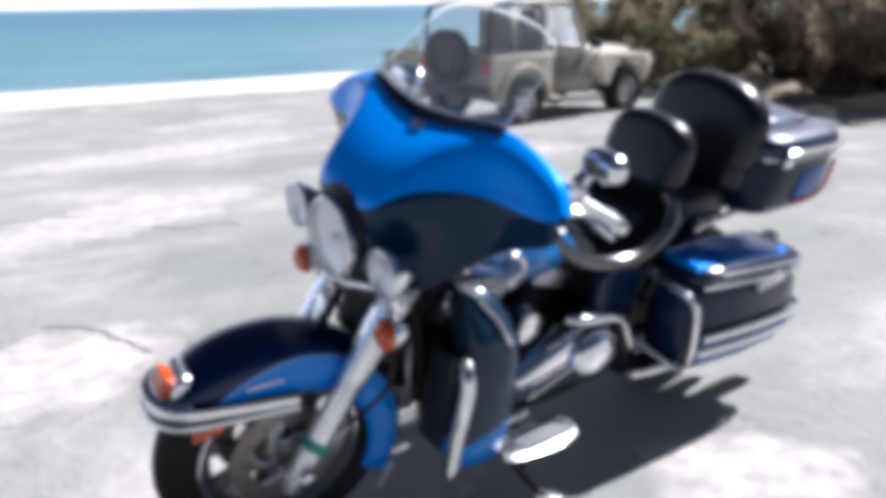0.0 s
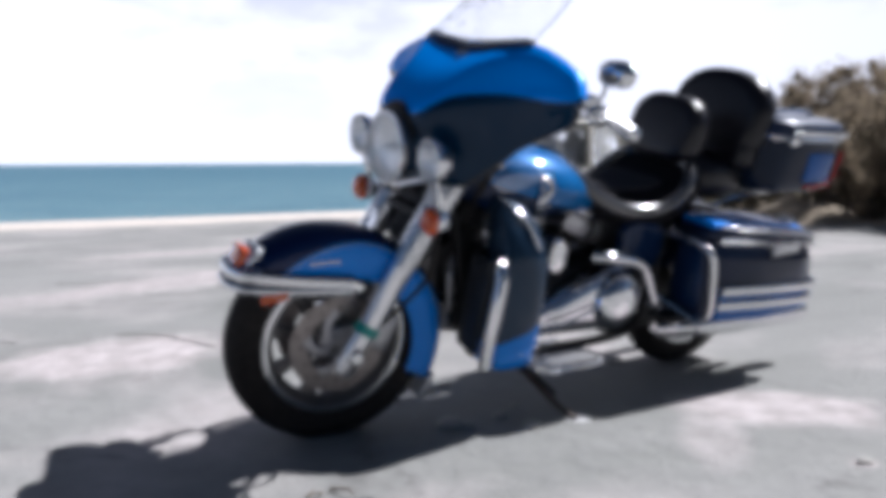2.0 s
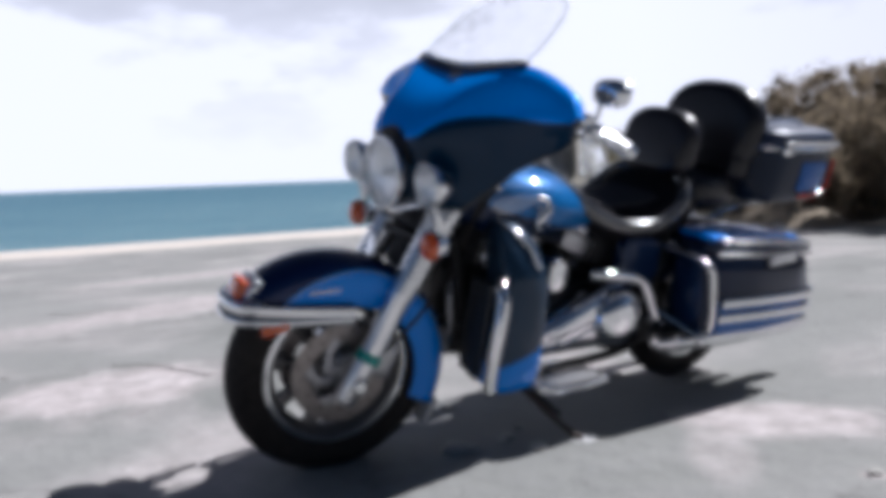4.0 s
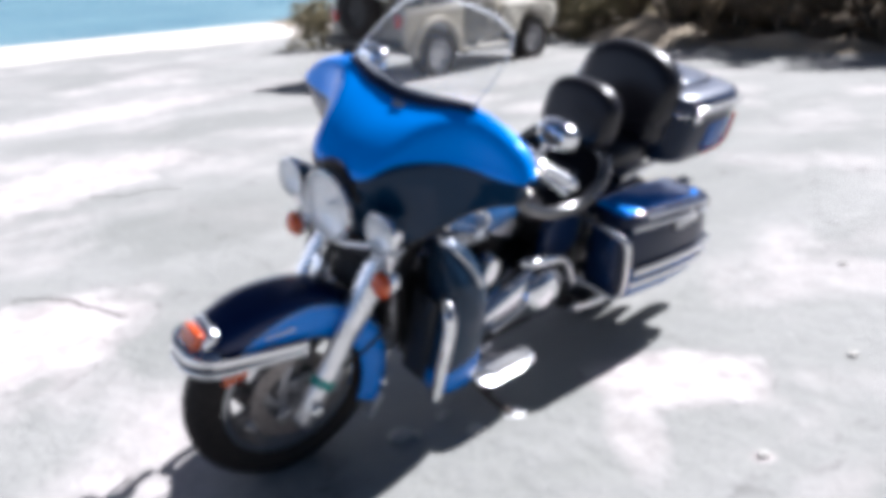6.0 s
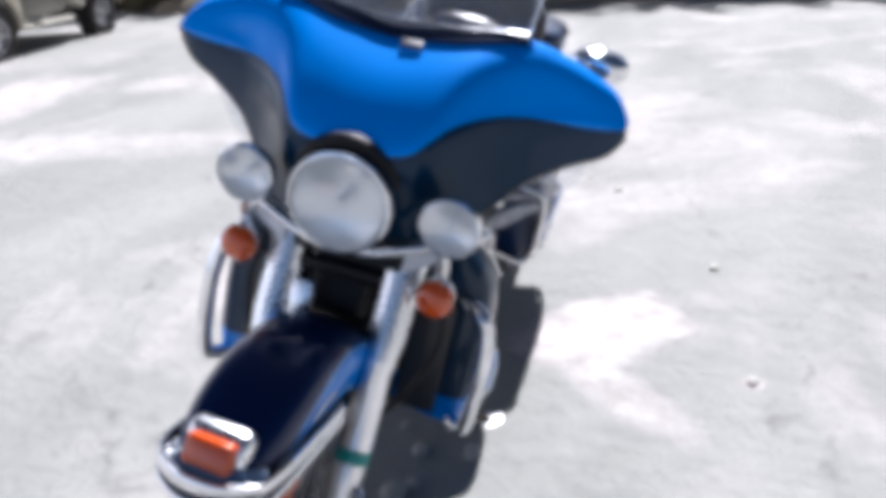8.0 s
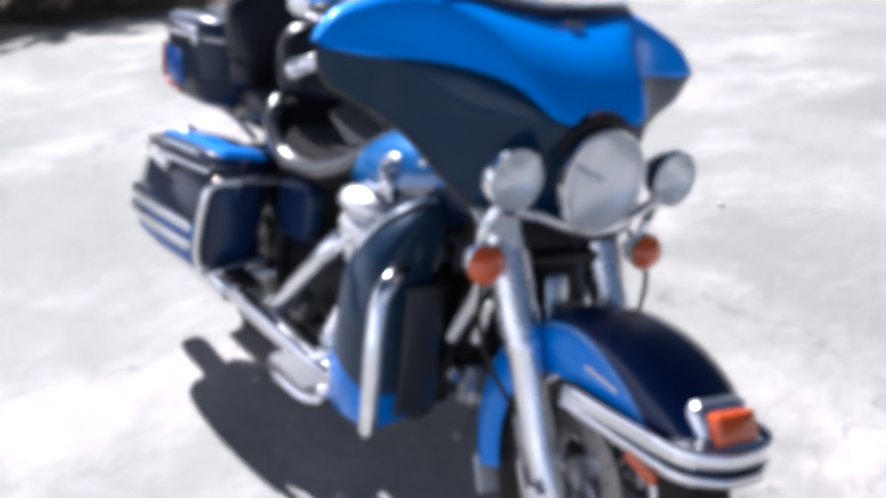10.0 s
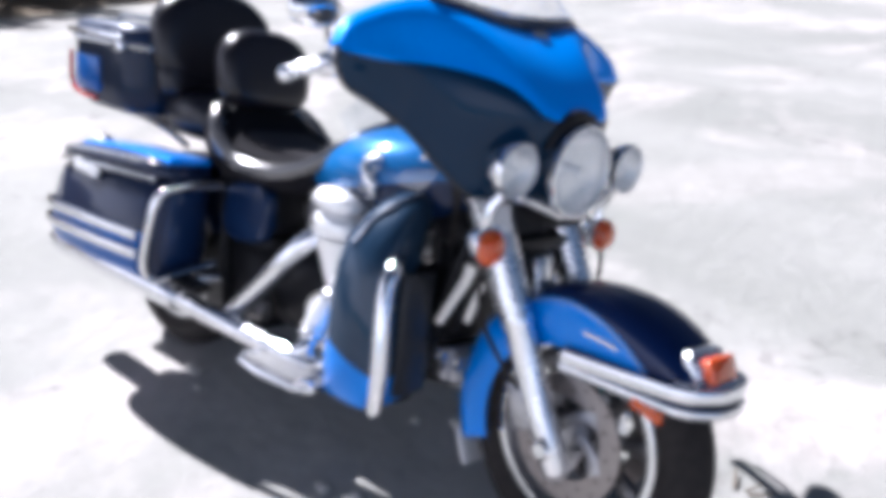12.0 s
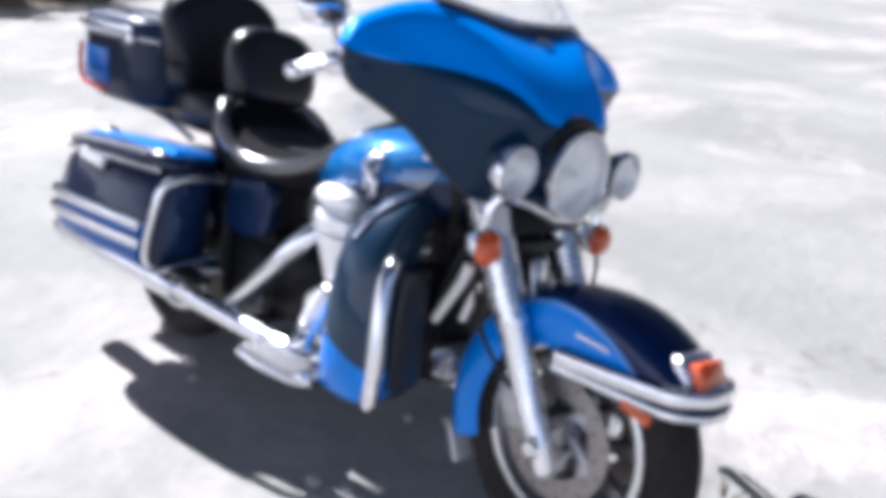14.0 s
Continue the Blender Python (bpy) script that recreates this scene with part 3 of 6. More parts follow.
def wheel(name, c, R, half, rim_r, steer, disc_r):
    put = front if steer else part
    w = new(name)
    w.parent = bike
    prof = []
    n = 18
    for i in range(n + 1):
        a = -2.35 + 4.7 * i / n
        rr = R - half * 0.9 + half * 0.9 * math.cos(a)
        hh = half * math.sin(a) * (1.0 if abs(a) < 1.6 else 0.96)
        prof.append((max(rr, rim_r - 0.004), hh))
    prof = [(rim_r - 0.004, -half * 0.62)] + prof + [(rim_r - 0.004, half * 0.62)]
    bm = lathe(prof, c, (0, 1, 0), 64)
    put("tyre", bm, RUBBER, w, "black road tyre")
    rim = lathe([(rim_r - 0.006, -half * 0.66), (rim_r + 0.006, -half * 0.70), (rim_r + 0.006, -half * 0.6), (rim_r - 0.010, -half * 0.45), (rim_r - 0.022, -half * 0.2),
                 (rim_r - 0.022, half * 0.2), (rim_r - 0.010, half * 0.45), (rim_r + 0.006, half * 0.6), (rim_r + 0.006, half * 0.70), (rim_r - 0.006, half * 0.66),
                 (rim_r - 0.018, half * 0.4), (rim_r - 0.032, half * 0.2), (rim_r - 0.032, -half * 0.2), (rim_r - 0.018, -half * 0.4), (rim_r - 0.006, -half * 0.66)], c, (0, 1, 0), 56)
    put("rim", rim, DARKALU, w, "grey cast rim")
    for sg in (1, -1):
        put("rim_lip", lathe([(rim_r - 0.002, sg * half * 0.66), (rim_r + 0.008, sg * half * 0.72), (rim_r + 0.005, sg * half * 0.74), (rim_r - 0.008, sg * half * 0.70), (rim_r - 0.002, sg * half * 0.66)], c, (0, 1, 0), 56), CHROME, w, "polished rim lip")
    hub = lathe([(0, -0.055), (0.035, -0.055), (0.05, -0.045), (0.045, 0.0), (0.05, 0.045), (0.035, 0.055), (0, 0.055)], c, (0, 1, 0), 28)
    put("hub", hub, STEEL, w)
    for k in range(9):
        a = 2 * math.pi * k / 9 + 0.2
        d = Vector((math.cos(a), 0, math.sin(a)))
        t = Vector((-math.sin(a), 0, math.cos(a)))
        rings = []
        for f, wd, th in ((0.035, 0.026, 0.020), (0.09, 0.017, 0.014), (0.12, 0.018, 0.013), (rim_r - 0.024, 0.026, 0.018)):
            rings.append(sring(Vector(c) + d * f, wd, th, 12, 3.0, t, (0, 1, 0)))
        put("spoke", loft(rings), DARKALU, w, sharp=50)
    for s in (1, -1):
        o = Vector(c) + Vector((0, s * 0.062, 0))
        dm = lathe([(disc_r - 0.052, -0.0025), (disc_r, -0.0025), (disc_r, 0.0025), (disc_r - 0.052, 0.0025), (disc_r - 0.052, -0.0025)], o, (0, 1, 0), 48)
        put("brake_disc", dm, DISC, w, "worn steel brake disc")
        for k in range(5):
            rings = []
            for f in np.linspace(0, 1, 7):
                a = 2 * math.pi * k / 5 + 0.5 + s * 1.0 * f
                r = 0.028 + (disc_r - 0.046 - 0.028) * f
                d = Vector((math.cos(a), 0, math.sin(a)))
                t = Vector((-math.sin(a), 0, math.cos(a)))
                rings.append(sring(o + d * r, 0.022 - 0.009 * math.sin(math.pi * f), 0.0035, 10, 3.0, (t - d * s * 0.6).normalized(), (0, 1, 0)))
            put("disc_arm", loft(rings), STEEL, w, "curved rotor arm" if k == 0 else "", 50)
        for k in range(24):
            a = 2 * math.pi * k / 24
            q = o + Vector((math.cos(a), 0, math.sin(a))) * (disc_r - (0.013 if k % 2 else 0.034)) + Vector((0, s * 0.0027, 0))
            put("disc_hole", lathe([(0, 0.0003), (0.0042, 0.0003), (0.0042, 0.0), (0, 0.0)], q, (0, s, 0), 8), BLACKM, w)
    return w


wheel("front_wheel", FA, 0.318, 0.066, 0.212, True, 0.146)
wheel("rear_wheel", RA, 0.318, 0.068, 0.212, False, 0.146)

# fork
RAKE = radians(29)
up_f = Vector((-math.sin(RAKE), 0, math.cos(RAKE)))


def fork_leg(s):
    fork = new("fork_leg")
    fork.parent = bike
    a = FA + Vector((0.01, s * 0.125, -0.035))
    o = a + up_f * 0.0
    front("slider", lathe([(0, -0.03), (0.022, -0.03), (0.03, -0.02), (0.031, 0.10), (0.0335, 0.12), (0.0335, 0.30), (0.037, 0.305), (0.037, 0.33), (0, 0.33)], o, up_f, 24), SATIN, fork, "chrome lower fork slider")
    front("fork_cover", lathe([(0.030, 0.325), (0.038, 0.33), (0.042, 0.36), (0.043, 0.50), (0.047, 0.52), (0.047, 0.62), (0, 0.62)], o, up_f, 24), SATIN, fork, "chrome upper fork cover")
    front("axle_cap", lathe([(0, 0.0), (0.018, 0.0), (0.022, 0.008 * 1), (0.016, 0.016), (0, 0.018)], a + Vector((-0.012, s * 0.03, 0.035)), (0, s, 0), 16), CHROME, fork)
    cal = box(FA + Vector((-0.115, s * 0.085, 0.045)), (0.07, 0.05, 0.12), 0.012, (0, -25, 0))
    front("brake_caliper", cal, STEEL, fork, "grey brake caliper")


both(fork_leg)

# front fender: crown with deep side skirts, swept round the axle
def fender_bm(a0, a1, n, r_of, skirt_of, half, y0=0.0, c=FA, nose=None):
    rings = []
    for i in range(n + 1):
        f = i / n
        a = radians(a0 + (a1 - a0) * f)
        R, S = r_of(f), skirt_of(f)
        h = half if nose is None else half * nose(f)
        d = Vector((math.cos(a), 0, math.sin(a)))
        sec = []
        side = [(h * 0.93, R - S), (h * 0.99, R - S * 0.62), (h * 1.0, R - 0.052), (h * 0.93, R - 0.026), (h * 0.74, R - 0.009), (h * 0.4, R - 0.002), (0.0, R)]
        pts = side + [(-y, r) for y, r in side[-2::-1]]
        for y, r in pts:
            sec.append(Vector(c) + d * r + Vector((0, y + y0, 0)))
        inner = [Vector(c) + d * (r - 0.005) + Vector((0, y * 0.955 + y0, 0)) for y, r in pts[::-1]]
        rings.append(sec + inner)
    return loft(rings)


def fender_paint():
    """Dark crown with blue side fields bordered by a pale pinstripe; the fields curve round the axle."""
    m = paint("fender_two_tone", BLUE_RGB)
    nt = m.node_tree
    L = nt.links.new
    b = nt.nodes["Principled BSDF"]
    old = b.inputs["Base Color"].links[0].from_socket
    tc = nd(nt, "ShaderNodeTexCoord")
    sep = nd(nt, "ShaderNodeSeparateXYZ")
    L(tc.outputs["Object"], sep.inputs[0])

    def mth(op, a, bb=None, cc=None):
        x = nd(nt, "ShaderNodeMath")
        x.operation = op
        for i, v in enumerate((a, bb, cc)):
            if v is None:
                continue
            if isinstance(v, (int, float)):
                x.inputs[i].default_value = v
            else:
                L(v, x.inputs[i])
        return x.outputs[0]
    dx = mth("SUBTRACT", sep.outputs["X"], FA.x)
    dz = mth("SUBTRACT", sep.outputs["Z"], FA.z)
    rad = mth("SQRT", mth("ADD", mth("MULTIPLY", dx, dx), mth("MULTIPLY", dz, dz)))
    ang = mth("ARCTAN2", dz, dx)
    ang = mth("MULTIPLY_ADD", mth("LESS_THAN", ang, -1.2), 2 * math.pi, ang)
    # border radius: field narrows toward the front
    border = mth("MULTIPLY_ADD", ang, 0.030, 0.268)
    border = mth("MINIMUM", border, 0.318)
    dist = mth("SUBTRACT", border, rad)
    fac = mth("GREATER_THAN", dist, 0.0)
    yab = mth("ABSOLUTE", sep.outputs["Y"])
    fac = mth("MULTIPLY", fac, mth("GREATER_THAN", yab, 0.05))
    mix = nd(nt, "ShaderNodeMix")
    mix.data_type = "RGBA"
    mix.inputs["A"].default_value = (0.004, 0.016, 0.075, 1)
    L(old, mix.inputs["B"])
    L(fac, mix.inputs["Factor"])
    line = mth("LESS_THAN", mth("ABSOLUTE", mth("SUBTRACT", dist, 0.006)), 0.0016)
    line = mth("MULTIPLY", line, mth("GREATER_THAN", yab, 0.05))
    mix2 = nd(nt, "ShaderNodeMix")
    mix2.data_type = "RGBA"
    mix2.inputs["B"].default_value = (0.35, 0.45, 0.6, 1)
    L(mix.outputs["Result"], mix2.inputs["A"])
    L(line, mix2.inputs["Factor"])
    L(mix2.outputs["Result"], b.inputs["Base Color"])
    return m


FENDER = fender_paint()
fend = new("front_fender")
fend.parent = bike
front("fender_shell", fender_bm(34, 203, 54, lambda f: interp([(0, 0.378), (0.15, 0.368), (0.3, 0.352), (0.5, 0.342), (1, 0.335)], f),
                                lambda f: interp([(0, 0.07), (0.05, 0.10), (0.15, 0.115), (0.3, 0.14), (0.42, 0.13), (0.6, 0.115), (1, 0.10)], f), 0.099,
                                nose=lambda f: interp([(0, 0.72), (0.05, 0.86), (0.12, 0.97), (0.2, 1.0), (1, 1.0)], f)), FENDER, fend, "dark fender crown with blue sides", 60)


def strip(path, hh, th, n=10):
    """A flat rounded band that stands on edge along a path."""
    line = smooth_line(path, 6)
    rings = []
    for i, p in enumerate(line):
        d = (line[min(i + 1, len(line) - 1)] - line[max(i - 1, 0)]).normalized()
        side = Vector((-d.y, d.x, 0)).normalized()
        rings.append(sring(p, th, hh, n, 3.0, side, Vector((0, 0, 1))))
    return loft(rings)


def around(z0, z1, y, nose):
    """A path along one side of the fender, round its tip and back along the other."""
    side = [(1.66, y, z1), (1.81, y * 1.01, z1 + (z0 - z1) * 0.45), (1.91, y, z0 + (z1 - z0) * 0.15), (1.962, y * 0.86, z0), (nose, y * 0.42, z0 + 0.001)]
    return [Vector(p) for p in side] + [Vector((nose + 0.006, 0, z0 + 0.001))] + [Vector((a, -b, c)) for a, b, c in side[::-1]]


front("fender_bumper", strip(around(0.538, 0.507, 0.106, 1.992), 0.0150, 0.006), CHROME, fend, "broad chrome fender band")
front("fender_rail", strip(around(0.503, 0.487, 0.107, 1.996), 0.0095, 0.006), CHROME, fend, "narrow chrome fender rail")
front("fender_apron", strip(around(0.520, 0.500, 0.101, 1.984), 0.030, 0.004), NAVY, fend, "dark apron behind the chrome bands")


def fender_side(s):
    front("side_reflector", box((1.885, s * 0.111, 0.482), (0.075, 0.012, 0.024), 0.004, (0, 8, s * 3)), AMBER, fend, "amber side reflector")
    front("fender_script", strip([Vector((1.79, s * 0.1015, 0.569)), Vector((1.745, s * 0.1015, 0.573)), Vector((1.70, s * 0.1015, 0.575))], 0.0035, 0.0015), CHROME, fend, "small chrome script bar")


both(fender_side)
lampf = Vector((1.936, 0, 0.568))
front("fender_lamp_housing", box(lampf + Vector((-0.022, 0, -0.006)), (0.070, 0.122, 0.080), 0.020, (0, -24, 0), 4), SATIN, fend, "chrome lamp housing")
front("fender_lamp_skirt", loft([sring((1.930, 0, 0.562), 0.062, 0.036, 28, 2.6, (0, 1, 0), (1, 0, -0.25)), sring((1.936, 0, 0.553), 0.074, 0.042, 28, 2.5, (0, 1, 0), (1, 0, -0.25)),
                                    sring((1.938, 0, 0.546), 0.090, 0.046, 28, 2.4, (0, 1, 0), (1, 0, -0.2)), sring((1.938, 0, 0.536), 0.098, 0.049, 28, 2.3, (0, 1, 0), (1, 0, -0.15))]), SATIN, fend, "flared bright lamp base", 60)
front("fender_lamp_lens", box(lampf + Vector((0.006, 0, 0.001)), (0.062, 0.088, 0.052), 0.009, (0, -24, 0), 3), AMBER, fend, "amber lamp lens")
front("lamp_skirt", loft([sring((1.935, 0, 0.555), 0.06, 0.03, 16, 3, (0, 1, 0), (1, 0, 0.3)), sring((1.955, 0, 0.535), 0.085, 0.03, 16, 3, (0, 1, 0), (1, 0, 0.3))]), CHROME, fend)
front("mud_flap", box(FA + Vector((-0.293, 0, -0.156)), (0.014, 0.175, 0.090), 0.005, (0, -27, 0)), PALEALU, fend, "metal flap at fender end")
front("lock_band", lathe([(0.030, 0.100), (0.0365, 0.102), (0.0365, 0.130), (0.030, 0.132)], FA + Vector((0.01, 0.125, -0.035)), up_f, 20), TEAL, bpy.data.objects["fork_leg"], "teal band round the fork slider")

# handlebar fairing
FT = [(0, 1.305, 1.187), (0.12, 1.297, 1.194), (0.25, 1.272, 1.208), (0.30, 1.262, 1.201), (0.36, 1.255, 1.184), (0.42, 1.256, 1.161), (0.455, 1.259, 1.144), (0.478, 1.265, 1.123), (0.4925, 1.276, 1.095)]
FK = [(0, 1.532, 1.000), (0.06, 1.531, 1.000), (0.10, 1.527, 1.003), (0.13, 1.517, 1.012), (0.155, 1.496, 1.026), (0.18, 1.462, 1.042), (0.21, 1.420, 1.054), (0.25, 1.374, 1.066), (0.30, 1.338, 1.076), (0.36, 1.320, 1.083), (0.42, 1.314, 1.085), (0.46, 1.309, 1.083), (0.4925, 1.296, 1.077)]
FB = [(0, 1.478, 0.785), (0.13, 1.456, 0.788), (0.20, 1.408, 0.805), (0.26, 1.356, 0.868), (0.32, 1.318, 0.936), (0.40, 1.290, 0.984), (0.45, 1.280, 1.005), (0.475, 1.278, 1.023), (0.487, 1.278, 1.041), (0.4925, 1.280, 1.062)]


def eased(table, sigma=0.012):
    """The table resampled finely from tip to tip and smoothed."""
    ys = np.linspace(-0.4925, 0.4925, 395)
    ka = np.exp(-0.5 * (np.arange(-18, 19) * 0.0025 / sigma) ** 2)
    ka /= ka.sum()
    cols = []
    for c in (1, 2):
        v = np.interp(np.abs(ys), [r[0] for r in table], [r[c] for r in table])
        v = np.concatenate((2 * v[0] - v[18:0:-1], v, 2 * v[-1] - v[-2:-20:-1]))
        cols.append(np.convolve(v, ka, "valid"))
    return ys, cols[0], cols[1]


EASED = {id(t): eased(t) for t in (FT, FK, FB)}


def tab(table, y):
    ys, a, b = EASED[id(table)]
    return float(np.interp(y, ys, a)), float(np.interp(y, ys, b))


def crest(y, v):
    """Relief of the shell: a fold on either side of the nose that runs in towards the headlamp, a hollow outside it and a shallow dish below the windshield."""
    ya = abs(y)
    yc = 0.205 - 0.095 * min(v / 0.55, 1.0)
    d = ya - yc
    fold = 0.0035 * math.exp(-(d / (0.018 if d > 0 else 0.036)) ** 2)
    hollow = -0.0040 * math.exp(-((d - 0.062) / 0.036) ** 2)
    dish = -0.007 * math.exp(-(y / 0.12) ** 2) * math.exp(-((v - 0.12) / 0.16) ** 2)
    fade = max(0.0, 1 - abs(v - 0.40) / 0.16)
    return (fold + hollow) * fade + dish


def fair_section(y, n=24):
    """The outline of the fairing from its top edge over the brow down to its lower edge, at one distance from the middle."""
    ya = min(abs(y), 0.4925)
    t, k, b = tab(FT, ya), tab(FK, ya), tab(FB, ya)
    tip = 1 - (ya / 0.4925) ** 4
    puff = 0.016 + 0.012 * min(1.0, max(0.0, (ya - 0.14) / 0.20))
    m1 = (t[0] * 0.55 + k[0] * 0.45 + 0.010 * tip, t[1] * 0.55 + k[1] * 0.45 + puff * (0.25 + 0.75 * tip))
    m2 = (k[0] * 0.45 + b[0] * 0.55 + 0.004 * tip, k[1] * 0.45 + b[1] * 0.55)
    r1 = (k[0] * 0.86 + t[0] * 0.14 - 0.000, k[1] * 0.86 + t[1] * 0.14 + 0.006 * tip)
    r2 = (k[0] * 0.86 + b[0] * 0.14 + 0.004 * tip, k[1] * 0.86 + b[1] * 0.14)
    lip = (t[0] - 0.020, t[1] - 0.007)
    line = smooth_line([(p[0], y, p[1]) for p in (lip, t, m1, r1, r2, m2, b)], 8)
    out = []
    for i, p in enumerate(line):
        a, c = line[max(i - 1, 0)], line[min(i + 1, len(line) - 1)]
        d = (c - a).normalized()
        out.append(p + Vector((-d.z, 0, d.x)) * crest(y, max(0.0, (i - 8) / (len(line) - 9))))
    return out


def fairing_paint():
    m = paint("fairing_two_tone", (0.0, 0.232, 0.93), coat=0.40)
    nt = m.node_tree
    L = nt.links.new
    b = nt.nodes["Principled BSDF"]
    old = b.inputs["Base Color"].links[0].from_socket
    tc = nd(nt, "ShaderNodeTexCoord")
    sep = nd(nt, "ShaderNodeSeparateXYZ")
    L(tc.outputs["Object"], sep.inputs[0])
    ya = nd(nt, "ShaderNodeMath")
    ya.operation = "ABSOLUTE"
    L(sep.outputs["Y"], ya.inputs[0])
    curve = nd(nt, "ShaderNodeFloatCurve")
    cm = curve.mapping
    c0 = cm.curves[0]
    pts = [(0.0, 0.60), (0.18, 0.603), (0.225, 0.625), (0.277, 0.6875), (0.33, 0.7475), (0.453, 0.795), (0.566, 0.806), (0.8, 0.805), (1.0, 0.85)]
    c0.points[0].location = pts[0]
    c0.points[1].location = pts[-1]
    for p in pts[1:-1]:
        c0.points.new(*p)
    cm.update()
    sc = nd(nt, "ShaderNodeMath")
    sc.operation = "MULTIPLY"
    sc.inputs[1].default_value = 1 / 0.53
    L(ya.outputs[0], sc.inputs[0])
    L(sc.outputs[0], curve.inputs["Value"])
    zb = nd(nt, "ShaderNodeMath")
    zb.operation = "MULTIPLY_ADD"
    zb.inputs[1].default_value, zb.inputs[2].default_value = 0.4, 0.75
    L(curve.outputs["Value"], zb.inputs[0])
    gt = nd(nt, "ShaderNodeMath")
    gt.operation = "GREATER_THAN"
    L(sep.outputs["Z"], gt.inputs[0])
    L(zb.outputs[0], gt.inputs[1])
    mix = nd(nt, "ShaderNodeMix")
    mix.data_type = "RGBA"
    mix.inputs["A"].default_value = (0.003, 0.024, 0.060, 1)
    L(old, mix.inputs["B"])
    L(gt.outputs[0], mix.inputs["Factor"])
    L(mix.outputs["Result"], b.inputs["Base Color"])
    return m


FAIRING = fairing_paint()


YS = [0.4925 * math.copysign(abs(u) ** 0.85, u) for u in np.linspace(-1, 1, 111)]


def fairing_shell():
    bm = loft([fair_section(y) for y in YS], closed=False, caps=False)
    bmesh.ops.recalc_face_normals(bm, faces=bm.faces)
    bmesh.ops.solidify(bm, geom=bm.faces[:], thickness=0.007)
    return bm


fair = new("fairing")
fair.parent = bike
front("fairing_shell", fairing_shell(), FAIRING, fair, "two-tone blue over black fairing shell", 60)


def inner_bm():
    rings = []
    for y in np.linspace(-0.478, 0.478, 31):
        t, b = tab(FT, abs(y) * 1.02), tab(FB, abs(y) * 1.02)
        dish = 0.05 * (1 - (y / 0.478) ** 2)
        rings.append([Vector((t[0] - 0.006, y, t[1] - 0.008)), Vector((t[0] - 0.020 - dish, y, t[1] * 0.75 + b[1] * 0.25)), Vector((t[0] - 0.02 - dish, y, t[1] * 0.4 + b[1] * 0.6)), Vector((b[0] - 0.012, y, b[1] + 0.006))])
    bm = loft(rings, closed=False, caps=False)
    bmesh.ops.solidify(bm, geom=bm.faces[:], thickness=0.006)
    return bm


front("inner_fairing", inner_bm(), PLASTIC, fair, "black inner dash panel")


def edge_bead(rows, r):
    return tube(rows, r, 8, smooth=False)


front("fairing_edge", edge_bead([fair_section(y)[-1] + Vector((-0.004, 0, 0)) for y in YS], 0.006), PLASTIC, fair, "black edge moulding")
front("dash_badge", box((1.350, 0.045, 1.164), (0.005, 0.045, 0.018), 0.0015, (0, -48, 0)), STEEL, fair, "small metal badge")


SMOKE = SHIELD.copy()
SMOKE.name = "smoked_acrylic"
SMOKE.node_tree.nodes["Transparent BSDF"].inputs["Color"].default_value = (0.86, 0.88, 0.91, 1)
SMOKE.node_tree.nodes["Mix Shader.001"].inputs["Fac"].default_value = 0.05


def deflector(s):
    """A clear wind deflector that hangs below the wing of the fairing."""
    rings = []
    for f in np.linspace(0, 1, 21):
        y = 0.245 + 0.175 * f
        x, z = tab(FB, y)
        drop = 0.095 * math.sin(math.pi * min(1.0, 0.12 + 0.80 * f)) ** 0.6
        rings.append([Vector((x - 0.012 - 0.045 * k * k, s * (y + 0.012 * k), z + 0.012 - (drop + 0.012) * k)) for k in np.linspace(0, 1, 8)])
    bm = loft(rings, closed=False, caps=False)
    bmesh.ops.solidify(bm, geom=bm.faces[:], thickness=0.003)
    ob = front("wind_deflector", bm, SMOKE, fair, "clear curved wind deflector")
    ob.visible_shadow = False
    front("deflector_screw", lathe([(0, 0.006), (0.006, 0.005), (0.008, 0.0), (0, 0.0)], (tab(FB, 0.28)[0] - 0.006, s * 0.28, tab(FB, 0.28)[1] - 0.012), (1, s * 0.3, 0), 12), CHROME, fair)


both(deflector)


# windshield and its base trim
def shield_w(f):
    return interp([(0, 0.258), (0.3, 0.262), (0.6, 0.25), (0.8, 0.225), (0.92, 0.18), (1, 0.12)], f)


def shield_pt(f, u, off=0.0):
    y = shield_w(f) * u
    base = tab(FT, min(abs(y), 0.25))
    rise = 0.235 * f - 0.012 * u * u * f
    return Vector((base[0] + 0.012 - rise * 0.93 - 0.25 * y * y * f + off * 0.7, y, base[1] - 0.008 + rise + off * 0.7))


def shield_bm():
    rings = [[shield_pt(f, u) for u in np.linspace(-1, 1, 29)] for f in np.linspace(0, 1, 14)]
    bm = loft(rings, closed=False, caps=False)
    bmesh.ops.solidify(bm, geom=bm.faces[:], thickness=0.004)
    return bm


shield = front("windshield", shield_bm(), SHIELD, fair, "clear curved acrylic windshield")
shield.visible_shadow = False
rim_path = [shield_pt(f, -1) for f in np.linspace(0.05, 1, 16)] + [shield_pt(1, u) for u in np.linspace(-0.9, 0.9, 9)] + [shield_pt(f, 1) for f in np.linspace(1, 0.05, 16)]
front("windshield_rim", tube(rim_path, 0.004, 6, smooth=False), FROST, fair, "pale polished windshield rim")


